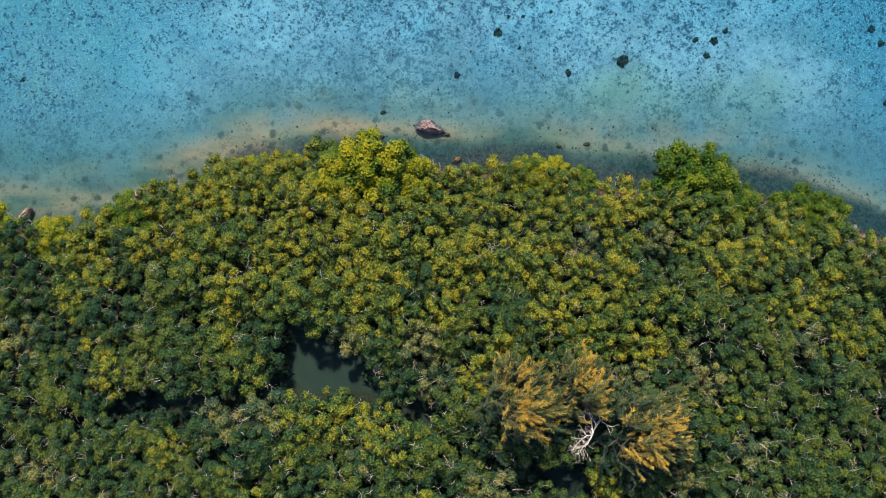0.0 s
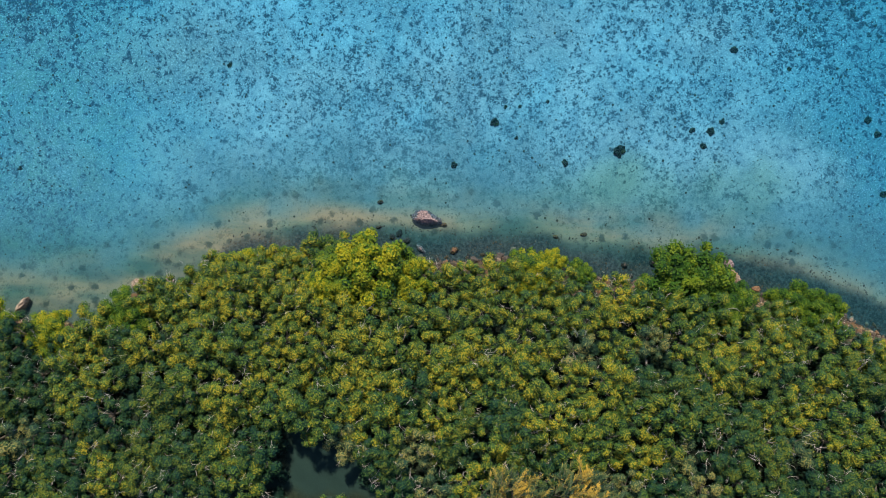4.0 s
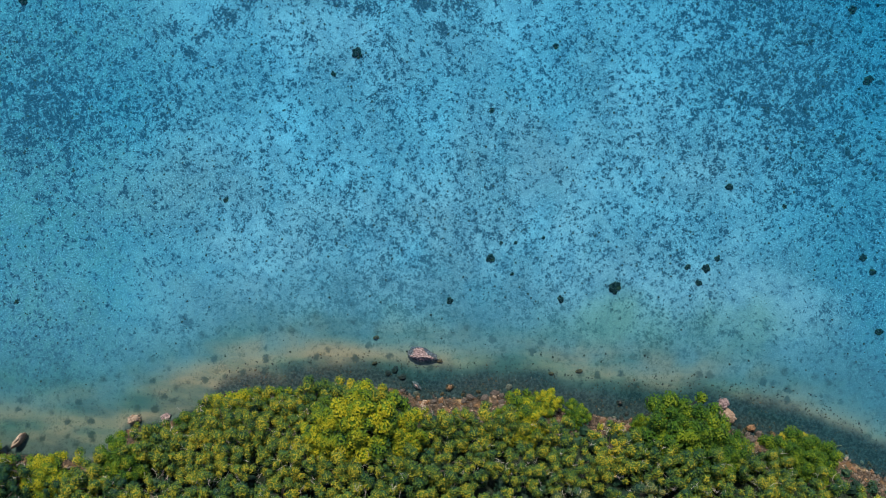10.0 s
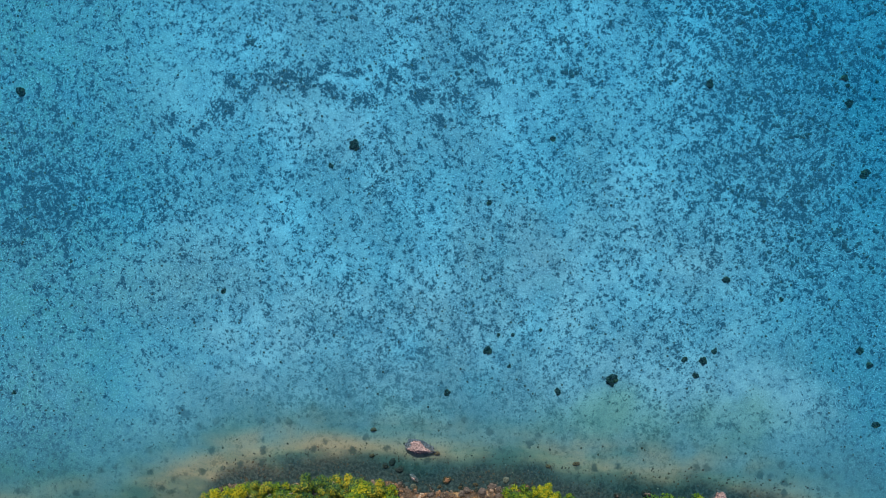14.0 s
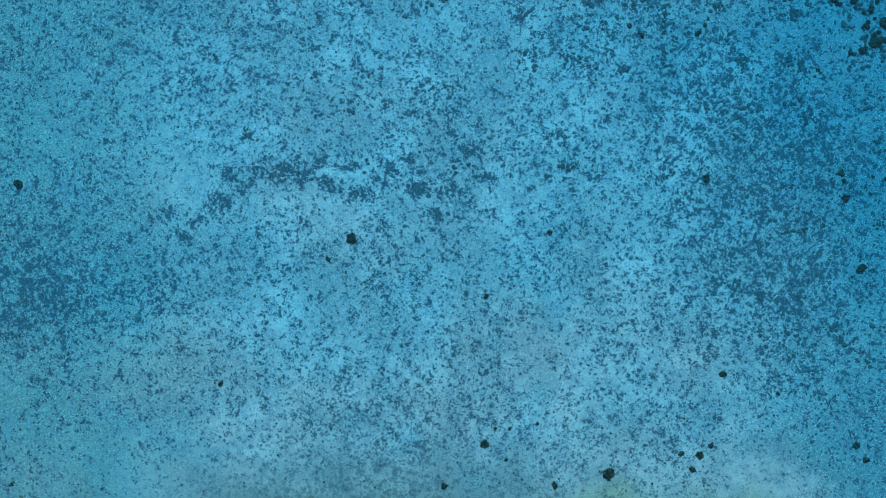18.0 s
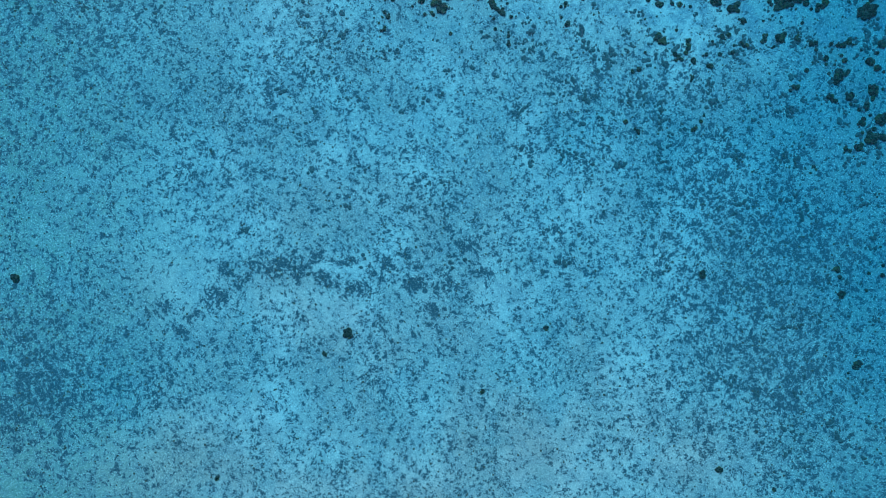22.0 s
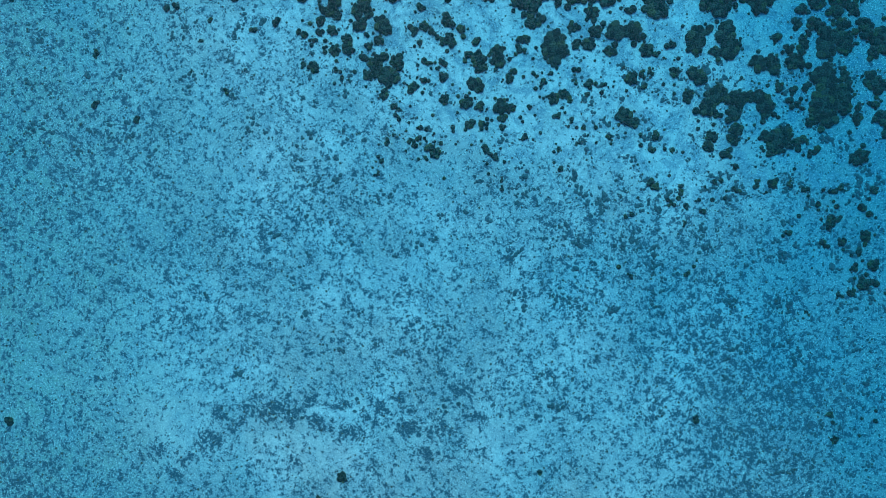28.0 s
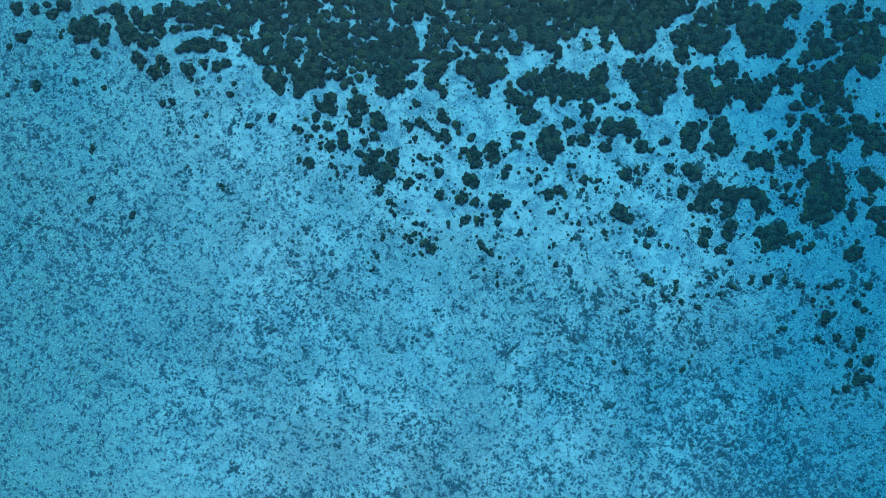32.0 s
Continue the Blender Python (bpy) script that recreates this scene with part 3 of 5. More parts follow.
# stretches where the stones of the water's edge lie open
OPEN_STONES = [(-4.4, 5.0), (7.0, 9.2), (10.4, 15.0), (21.8, 25.8), (29.2, 36.0)]
spots = []
pitch = 2.62
for row in range(-2, 14):
    for col in range(-15, 16):
        x = (col + 0.5 * (row % 2)) * pitch + rng.uniform(-0.55, 0.55)
        y = -20.2 + row * pitch * 0.87 + rng.uniform(-0.5, 0.5)
        inland = -float(offshore(np.array(x), np.array(y)))
        if inland < (3.7 if x > 29.2 else 2.5 if any(a < x < b for a, b in OPEN_STONES) else 2.2) or abs(x) > 38.5 or float(track_gap(np.array(x), np.array(y))) < 0.2:
            continue
        # the trees stand back from the lane, so that it lies open between the crowns
        gap = float(track_gap(np.array(x), np.array(y)))
        if gap < 1.25 and -30 < x < 4:
            gx = float(track_gap(np.array(x + 0.05), np.array(y))) - gap
            gy = float(track_gap(np.array(x), np.array(y + 0.05))) - gap
            size = max(math.hypot(gx, gy), 1e-6)
            x, y = x + (1.25 - gap) * gx / size, y + (1.25 - gap) * gy / size
        if any(math.hypot(x - sx, y - sy) < 1.5 * k for sx, sy, k, *_ in SHORE_TREES):
            continue
        spots.append((x, y, inland))
# a close row along the water's edge
x = -36.0
while x < 36.5:
    back = 3.2 if x > 29.2 else 1.6 if any(a < x < b for a, b in OPEN_STONES) else rng.uniform(0.5, 1.0) + (0.6 if x < -16 else 0.0)
    y = float(np.interp(x, SHORE_X, SHORE_Y)) - back
    if all(math.hypot(x - sx, y - sy) > 1.2 * k for sx, sy, k, *_ in SHORE_TREES):
        spots.append((x, y, back))
    x += rng.uniform(1.5, 2.1)
for x, y, inland in spots:
    grey = rng.uniform() < (0.16 if y < -5 else 0.03)
    patch = float(wave(np.array(x), np.array(y), 6.5, 11)) * 0.38
    # dark trees grow likelier to the back and sides, partly imitating lens falloff
    kind = "grey" if grey else "deep" if rng.uniform() < np.interp(y, [-16, -8, -1], [0.88, 0.50, 0.05]) + patch + 0.5 * np.clip((abs(x) - 20) / 12, 0, 1) * np.clip((-3 - y) / 6, 0, 1) + 0.4 * np.clip((-x - 23) / 8, 0, 1) else "olive"
    model = MODELS[kind][int(rng.integers(len(MODELS[kind])))]
    tall = float(np.interp(inland, [0.7, 2, 4, 9, 16], [1.12, 1.15, 1.15, 1.06, 0.92]))
    place(model, x, y, float(rng.uniform(0.86, 1.14)), tall * float(rng.uniform(0.88, 1.12)))
for models in MODELS.values():
    for m in models:
        for o in (*m.children_recursive, m):
            bpy.data.objects.remove(o)

# low bushes that hang over the water's edge
BUSH = [build_tree("shore_bush", 61 + i, 0.95, 1.35, 11, 130, 0, (LEAF, LEAF_LIME, LEAF_GREEN)[i], tuft=0.42) for i in range(3)]
for m in BUSH:
    tagged(m, "low leafy bush overhanging the stony water's edge", "bush", "shore bushes")
x = -36.0
while x < 36:
    if not any(a - 0.2 < x < b + 0.2 for a, b in OPEN_STONES + [(-27.3, -25.0)]):
        place(BUSH[int(rng.integers(3))], x, float(np.interp(x, SHORE_X, SHORE_Y)) - rng.uniform(0.1, 0.7) - (0.6 if x < -16 else 0.0), float(rng.uniform(0.75, 1.2)), float(rng.uniform(0.8, 1.2)))
    x += rng.uniform(0.9, 1.5)
for m in BUSH:
    for o in (*m.children_recursive, m):
        bpy.data.objects.remove(o)

# low growth under the trees, its leaf colour darkened as shade between the crowns
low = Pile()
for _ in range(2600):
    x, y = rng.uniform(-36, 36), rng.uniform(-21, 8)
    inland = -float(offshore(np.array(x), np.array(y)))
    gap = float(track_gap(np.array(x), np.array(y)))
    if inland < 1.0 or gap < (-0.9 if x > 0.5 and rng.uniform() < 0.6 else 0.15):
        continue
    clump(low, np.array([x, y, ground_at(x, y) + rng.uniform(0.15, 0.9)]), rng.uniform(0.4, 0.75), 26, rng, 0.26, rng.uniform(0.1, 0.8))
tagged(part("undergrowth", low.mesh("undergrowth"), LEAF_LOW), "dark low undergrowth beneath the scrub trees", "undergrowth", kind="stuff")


# scrub that goes on beyond the flight's view
wide = Pile()
for _ in range(5200):
    x, y = rng.uniform(-75, 75), rng.uniform(-60, 3)
    inland = -float(offshore(np.array(x), np.array(y)))
    if inland < 1.5 or (abs(x) < 37 and y > -22) or float(track_gap(np.array(x), np.array(y))) < 0.6:
        continue
    clump(wide, np.array([x, y, ground_at(x, y) + rng.uniform(1.0, 2.4)]), rng.uniform(0.8, 1.5), 46, rng, 0.42, rng.uniform(0.2, 0.7))
tagged(part("far_scrub", wide.mesh("far_scrub"), LEAF), "olive-green scrub going on along the shore", "scrub", kind="stuff")


# ---- feathery casuarinas and a dead snag ----
def casuarina(x, y, tall, radius, limbs, seed, way):
    """A trunk with long rising limbs hung with sprays of thin needles."""
    r = np.random.default_rng(seed)
    root = new("casuarina_tree")
    base = np.array([x, y, ground_at(x, y)])
    root.location = base
    wood = Pile()
    tube(wood, [(0, 0, -0.3), (0.1, 0.0, tall * 0.3), (0.15, 0.1, tall * 0.6), (0.2, 0.1, tall * 0.9)], [0.2, 0.16, 0.1, 0.04], 7)
    for i in range(limbs):
        a = i * 2.39996 + r.normal(0, 0.25)
        k = (i + 0.5) / limbs
        rho = radius * math.sqrt(k) * r.uniform(0.85, 1.08)
        low = i % 2 == 1
        crest = tall * ((0.72 if low else 0.98) - 0.30 * k ** 1.4) + r.uniform(-0.35, 0.35)
        out = np.array([math.cos(a), math.sin(a), 0])
        if low:
            out = out * [1.15, 0.95, 1] - [0, 0.45, 0]
            crest -= 0.35 * max(0.0, -out[1])
        else:
            rho *= 0.84
        z0 = max(tall * 0.3, crest - 0.6 - rho * 0.55)
        p0, p2 = np.array([0.12, 0.05, z0]), out * rho * 0.8 + [0, 0, crest - 0.1]
        limb, spray = Pile(), Pile()
        tube(limb, [p0, (p0 + p2) / 2 + [0, 0, 0.15], p2], [0.05, 0.035, 0.02], 4)
        # low limbs are toned as shaded, upper limbs as sunlit
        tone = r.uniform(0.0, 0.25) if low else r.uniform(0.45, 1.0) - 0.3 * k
        for _ in range(6):
            d = unit(out * (0.15 + 0.35 * k) + np.array([way[0], way[1], 0.15]) + r.normal(0, 0.33, 3))
            length = r.uniform(0.75, 1.45)
            s0 = p0 + (p2 - p0) * r.uniform(0.5, 1.0) + r.normal(0, 0.12, 3)
            tip = s0 + d * length - [0, 0, 0.12 * length]
            mid = (s0 + tip) / 2 + np.array([r.normal(0, 0.1), r.normal(0, 0.1), 0.2]) * length
            tube(limb, [s0, mid, tip], [0.014, 0.010, 0.004], 3)
            n = 82
            u = r.uniform(0.05, 1, n)[:, None]
            q = (1 - u) ** 2 * s0 + 2 * u * (1 - u) * mid + u ** 2 * tip
            w = unit(d + r.normal(0, 0.42, (n, 3)) - [0, 0, 0.1])
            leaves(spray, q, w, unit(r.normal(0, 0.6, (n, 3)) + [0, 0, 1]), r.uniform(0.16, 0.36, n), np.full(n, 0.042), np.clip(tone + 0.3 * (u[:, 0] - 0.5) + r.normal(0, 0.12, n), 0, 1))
        bough = part("limb", limb.mesh("limb", True), BARK, root)
        part("needle_spray", spray.mesh("needle_spray"), NEEDLE, bough, "needle spray coloured gold as if sunlit" if tone > 0.4 else "needle spray coloured blue-green as if shaded")["kind"] = "stuff"
    part("trunk", wood.mesh("trunk", True), BARK, root)
    return tagged(root, "feathery golden casuarina tree above the scrub", "tree", "casuarina trees")


casuarina(4.1, -9.9, 6.3, 4.4, 112, 3, (0.75, 0.25))
casuarina(8.0, -9.0, 5.9, 3.0, 56, 4, (0.6, 0.35))
casuarina(11.9, -11.5, 6.4, 4.1, 100, 5, (0.75, 0.1))
snag = new("dead_tree")
sx, sy = 8.7, -12.0
snag.location = (sx, sy, ground_at(sx, sy))
wood = Pile()
r_snag = np.random.default_rng(21)
tube(wood, [(0, 0, -0.3), (0.1, 0, 2.2), (0.05, 0.1, 4.6)], [0.11, 0.08, 0.05], 6)
part("trunk", wood.mesh("trunk", True), SNAG, snag)
for way in ((0.3, 0.8, 0.4), (-0.9, 0.1, 0.3), (0.2, -0.9, 0.3), (0.1, 0.9, 0.6), (-0.5, -0.6, 0.4)):
    wood = Pile()
    twig(wood, (0.05, 0.1, 4.5), way, 1.1, 0.042, r_snag, 3, 4)
    part("branch", wood.mesh("branch", True), SNAG, snag)
tagged(snag, "bare bleached dead tree among the casuarinas", "dead tree")


# ---- rocks ----
def rock_material(name, dark, pale, wet):
    mat, nt, bsdf = material(name)
    p = coords(nt)
    tex = node(nt, "TexCoord").outputs["Object"]
    n, g = fractal(nt, tex, 1.7, 6, 0.7), fractal(nt, tex, 9.0, 6, 0.75)
    rand = node(nt, "ObjectInfo").outputs["Random"]
    colour = blend(nt, step(nt, g, 0.36, 0.64), dark, pale)
    colour = blend(nt, calc(nt, "MULTIPLY", step(nt, n, 0.45, 0.65), 0.6), colour, wet)
    colour = blend(nt, calc(nt, "MULTIPLY", rand, 0.5), colour, wet)
    nt.links.new(colour, bsdf.inputs["Base Color"])
    bsdf.inputs["Roughness"].default_value = 0.85
    nt.links.new(bump(nt, calc(nt, "ADD", n, g), 0.8, 0.06), bsdf.inputs["Normal"])
    return mat


ROCK_GREY = rock_material("rock_grey", (0.05, 0.035, 0.045), (0.40, 0.31, 0.34), (0.10, 0.075, 0.085))
ROCK_TAN = rock_material("rock_tan", (0.04, 0.026, 0.018), (0.25, 0.14, 0.07), (0.06, 0.042, 0.034))
ROCK_PALE = rock_material("rock_pale", (0.13, 0.10, 0.085), (0.34, 0.29, 0.25), (0.16, 0.11, 0.08))


def rock_mesh(seed, wide, deep, high, subdivisions=3, rough=0.28, crags=0.0):
    """A broken boulder: a ball cut by random planes, then roughened, flat below."""
    r = np.random.default_rng(seed)
    bm = bmesh.new()
    bmesh.ops.create_icosphere(bm, subdivisions=subdivisions, radius=1)
    cuts = unit(r.normal(0, 1, (9, 3)))
    depth = r.uniform(0.72, 0.95, 9)
    off = Vector(r.uniform(0, 50, 3))
    for v in bm.verts:
        p = np.array(v.co)
        for c, k in zip(cuts, depth):
            over = p @ c - k
            if over > 0:
                p = p - c * over
        v.co = Vector(p)
        v.co *= 1 + rough * (noise.noise(v.co * 2.1 + off) + 0.45 * noise.noise(v.co * 5.3 + off)) + crags * (noise.noise(v.co * 8.0 + off) + 0.6 * noise.noise(v.co * 17.0 + off))
        v.co.x, v.co.y, v.co.z = v.co.x * wide, v.co.y * deep, max(v.co.z, -0.35) * high
    me = bpy.data.meshes.new("rock")
    bm.to_mesh(me)
    bm.free()
    return me


# the boulders that stand out: x, y, half width, half depth, height, turn, stone
BOULDERS = [
    (-2.3, 10.05, 1.22, 0.62, 0.62, -14, 0), (-6.1, 11.4, 0.36, 0.22, 0.2, 10, 1), (-6.2, 9.3, 0.3, 0.22, 0.2, 30, 1), (-4.5, 8.8, 0.42, 0.34, 0.3, 50, 3),
    (-3.9, 8.2, 0.4, 0.3, 0.3, 10, 3), (-5.1, 8.5, 0.3, 0.28, 0.25, 80, 3), (-2.7, 7.5, 0.62, 0.26, 0.3, -40, 0), (-0.8, 9.5, 0.36, 0.22, 0.2, -10, 1),
    (8.4, 8.5, 0.32, 0.2, 0.18, -20, 1), (10.7, 8.7, 0.38, 0.22, 0.18, 10, 1), (16.4, 6.4, 0.5, 0.4, 0.4, 20, 3),
]
SHORE_BOULDERS = [
    (3.7, 6.9, 0.42, 0.3, 0.3, 10, 3), (4.8, 6.6, 0.4, 0.3, 0.28, -30, 3), (2.9, 6.5, 0.4, 0.34, 0.3, 60, 3), (1.7, 6.6, 0.36, 0.3, 0.3, 0, 3),
    (0, 7.4, 0.36, 0.28, 0.25, 20, 1), (14, 6.2, 0.26, 0.22, 0.25, 0, 3), (22.3, 6.1, 0.6, 0.5, 0.6, 20, 0), (22.6, 5.2, 0.74, 0.54, 0.65, -30, 2),
    (22.6, 4.5, 0.36, 0.32, 0.35, 20, 3), (24.6, 4.2, 0.44, 0.3, 0.35, 5, 1), (23.6, 3.7, 0.34, 0.28, 0.25, 50, 3), (24.4, 3.3, 0.44, 0.34, 0.3, 10, 3),
    (25.3, 3.7, 0.42, 0.3, 0.28, -15, 3), (13.9, 4.1, 0.42, 0.4, 0.35, 10, 2), (14.6, 4.2, 0.36, 0.26, 0.3, -25, 1), (13.1, 4.7, 0.32, 0.26, 0.25, 40, 3),
    (29.8, 2.9, 0.36, 0.26, 0.22, 35, 2), (-26.2, 4.6, 0.55, 0.45, 0.6, 25, 2), (-23.6, 4.8, 0.42, 0.32, 0.4, 10, 0), (-35.9, 2.8, 0.3, 0.8, 0.8, -35, 2),
]
ROCK_DARK = rock_material("rock_dark", (0.02, 0.02, 0.022), (0.10, 0.085, 0.08), (0.035, 0.032, 0.035))
STONES = (ROCK_GREY, ROCK_TAN, ROCK_PALE, ROCK_DARK)
ROCK_WORDS = ("craggy pinkish-grey boulder", "brown weathered rock", "pale bleached limestone rock", "dark weed-stained rock")
for i, (x, y, wd, dp, hi, turn, stone) in enumerate(BOULDERS + SHORE_BOULDERS):
    if 0 < i < len(BOULDERS):
        wd, dp, hi = wd * 0.8, dp * 0.75, hi * 0.85
    ob = part("boulder" if wd > 0.45 else "rock", rock_mesh(100 + i, wd, dp, hi, 5 if i == 0 else 4 if wd > 0.5 else 3, 0.16 if i == 0 else 0.28, 0.13 if wd > 0.5 else 0.06), STONES[stone])
    ob.matrix_world = pose(x, y, ground_at(x, y) + hi * 0.22, 0, 0, turn)
    wet = float(offshore(np.array(x), np.array(y))) > 0.3
    tagged(ob, ROCK_WORDS[stone] + (" standing in the shallows" if wet else " on the stony shore"), "rock")

PEBBLE = [rock_mesh(200 + i, 0.22, 0.16, 0.15, 2) for i in range(6)]
for i, me in enumerate(PEBBLE):
    me.materials.append(STONES[(3, 1, 3, 2, 1, 3)[i]])
# stretches of open stones along the water's edge
STONE_RUNS = [(-4.6, 5.0, 0.2, 1.6, 80), (5.0, 9.5, 0.0, 1.2, 36), (10.0, 15.5, 0.1, 1.6, 54), (21.0, 26.5, 0.1, 1.4, 50), (28.5, 36.0, 0.2, 1.6, 60), (-17.5, -11.0, 0.0, 0.7, 16)]
count = 0
for x0, x1, d0, d1, n in STONE_RUNS:
    for _ in range(n):
        x = rng.uniform(x0, x1)
        y = float(np.interp(x, SHORE_X, SHORE_Y)) + rng.uniform(-d1 - 0.2, 0.55)
        k = float(rng.uniform(0.4, 1.0) ** 2 * 1.5)
        ob = new("shore_stone", PEBBLE[count % 6])
        m = pose(x, y, ground_at(x, y) + 0.02 * k, rng.uniform(-15, 15), rng.uniform(-15, 15), rng.uniform(0, 360))
        ob.matrix_world = m @ Matrix.Diagonal((k, k, k * 0.9, 1))
        tagged(ob, "small weathered stone on the water's edge", "stone", "shore stones")
        count += 1
gravel, tries = Pile(), 0
while tries < 9000:
    tries += 1
    x = rng.uniform(-20, 38)
    d = -1.9 + (2.3 + 3.0 * float(stony(x, 0))) * float(rng.uniform()) ** 1.5
    y = float(np.interp(x, SHORE_X, SHORE_Y)) + d
    q = float(0.035 + 0.16 * rng.uniform() ** 3) * (1.0 if d < 0.2 else 0.62)
    v, f = np.array([(-1, -0.7, 0), (0.9, -0.8, 0), (1.1, 0.7, 0), (-0.8, 0.9, 0), (-0.6, -0.4, 0.8), (0.5, -0.5, 0.9), (0.6, 0.45, 0.7), (-0.5, 0.5, 0.85)]), \
        [(4, 5, 6, 7), (0, 1, 5, 4), (1, 2, 6, 5), (2, 3, 7, 6), (3, 0, 4, 7)]
    a = rng.uniform(0, 6.28)
    v = v * (1 + rng.uniform(-0.25, 0.25, (8, 3))) * [q, q * rng.uniform(0.6, 1), q * 0.7]
    v = np.stack([v[:, 0] * math.cos(a) - v[:, 1] * math.sin(a), v[:, 0] * math.sin(a) + v[:, 1] * math.cos(a), v[:, 2]], 1)
    gravel.add(v + [x, y, ground_at(x, y) - 0.03], f, float(rng.uniform()))
GRAVEL, gnt, gbsdf = material("gravel")
gtone = attr(gnt, "tone")
gcol = blend(gnt, step(gnt, gtone, 0.0, 0.6), (0.035, 0.036, 0.038), (0.105, 0.092, 0.082))
gcol = blend(gnt, step(gnt, gtone, 0.72, 0.9), gcol, (0.13, 0.07, 0.038))
gcol = blend(gnt, step(gnt, gtone, 0.93, 1.0), gcol, (0.34, 0.29, 0.26))
gcol = blend(gnt, step(gnt, fractal(gnt, coords(gnt), 12.0, 5), 0.4, 0.65), gcol, (0.06, 0.045, 0.035))
gnt.links.new(gcol, gbsdf.inputs["Base Color"])
gbsdf.inputs["Roughness"].default_value = 0.8
tagged(part("shore_gravel", gravel.mesh("shore_gravel"), GRAVEL), "dark wet gravel and broken coral along the shore", "gravel", kind="stuff")
log = Pile()
tube(log, [(-0.7, 0, 0.05), (-0.2, 0.05, 0.09), (0.3, 0.02, 0.08), (0.7, -0.08, 0.05)], [0.07, 0.06, 0.05, 0.03], 7)
ob = part("driftwood", log.mesh("driftwood", True), bark_material("driftwood", (0.2, 0.11, 0.05), (0.38, 0.24, 0.13)))
ob.matrix_world = pose(31.3, 2.6, ground_at(31.3, 2.6) + 0.03, 0, 0, 25)
tagged(ob, "bleached brown driftwood log on the strand", "driftwood")


# ---- coral ----
def coral_material():
    mat, nt, bsdf = material("coral")
    tex, rand = coords(nt), node(nt, "ObjectInfo").outputs["Random"]
    own = node(nt, "NewGeometry").outputs["Random Per Island"]
    n, g = fractal(nt, tex, 1.3, 5), fractal(nt, tex, 12.0, 5, 0.75)
    knob = node(nt, "TexVoronoi", {"Vector": tex, "Scale": 7.5}).outputs["Distance"]
    colour = blend(nt, own, (0.016, 0.042, 0.042), (0.13, 0.19, 0.155))
    colour = blend(nt, calc(nt, "MULTIPLY", step(nt, own, 0.7, 0.95), 0.6), colour, (0.17, 0.165, 0.04))
    colour = blend(nt, calc(nt, "MULTIPLY", step(nt, n, 0.52, 0.7), 0.35), colour, (0.085, 0.095, 0.034))
    colour = blend(nt, calc(nt, "MULTIPLY", rand, 0.25), colour, (0.026, 0.046, 0.036))
    # crevice shade and lump highlights are mixed into the coral's colour
    colour = blend(nt, calc(nt, "MULTIPLY", step(nt, g, 0.52, 0.40), 0.7), colour, (0.010, 0.024, 0.026))
    colour = blend(nt, calc(nt, "MULTIPLY", step(nt, knob, 0.45, 0.85), 0.6), colour, (0.010, 0.024, 0.026))
    colour = blend(nt, calc(nt, "MULTIPLY", step(nt, g, 0.58, 0.66), 0.45), colour, (0.20, 0.25, 0.22))
    nt.links.new(colour, bsdf.inputs["Base Color"])
    bsdf.inputs["Roughness"].default_value = 0.95
    bsdf.inputs["Specular IOR Level"].default_value = 0.0
    lump = calc(nt, "SUBTRACT", calc(nt, "MULTIPLY", g, 0.8), knob)
    nt.links.new(bump(nt, lump, 1.0, 0.26), bsdf.inputs["Normal"])
    return mat


CORAL = coral_material()


def dome(r, radius, high, rings=4, sides=12, rough=0.06):
    """One rounded coral dome on the sea floor; its edge is faintly lobed."""
    lobes, phase, out = int(r.integers(3, 7)), r.uniform(0, 6.28), r.uniform(0.04, 0.12)
    v, f = [(0, 0, high)], []
    for i in range(1, rings + 1):
        t = i / rings
        for k in range(sides):
            a = 2 * math.pi * k / sides
            q = radius * math.sin(t * math.pi / 2) ** 0.9 * (1 + out * t * math.sin(lobes * a + phase) + rough * t * r.uniform(-1, 1))
            v.append((q * math.cos(a), q * math.sin(a), high * math.cos(t * math.pi / 2) ** 0.8 * (1 + 0.12 * r.uniform(-1, 1)) - (0.12 if i == rings else 0)))
    for k in range(sides):
        f.append((0, 1 + k, 1 + (k + 1) % sides, 1 + (k + 1) % sides))
    for i in range(rings - 1):
        for k in range(sides):
            a, b = 1 + i * sides + k, 1 + i * sides + (k + 1) % sides
            f.append((a, a + sides, b + sides, b))
    return np.array(v), f


def coral_mesh(seed):
    """A head of one metre's radius: rounded domes grown together, small ones budding round the edge."""
    r = np.random.default_rng(seed)
    v, f, n = [], [], 0
    stretch, count = r.uniform(0.78, 1.0), int(r.integers(14, 19))
    for i in range(count):
        a = i * 2.39996 + r.normal(0, 0.3)
        rho = 0.74 * math.sqrt(i / count) * r.uniform(0.9, 1.1)
        q = r.uniform(0.24, 0.40)
        dv, df = dome(r, q, q * r.uniform(0.7, 1.05) + 0.12 * (1 - rho))
        v.append(dv + [rho * math.cos(a), rho * math.sin(a) * stretch, 0])
        f += [tuple(dict.fromkeys(j + n for j in face)) for face in df]
        n += len(dv)
    me = bpy.data.meshes.new("coral_head")
    v = np.concatenate(v) * [1.06, 1.06, 1]
    me.from_pydata(v.tolist(), [], f)
    me.polygons.foreach_set("use_smooth", np.ones(len(me.polygons), bool))
    me.materials.append(CORAL)
    return me


CORAL_MODELS = [coral_mesh(300 + i) for i in range(9)]
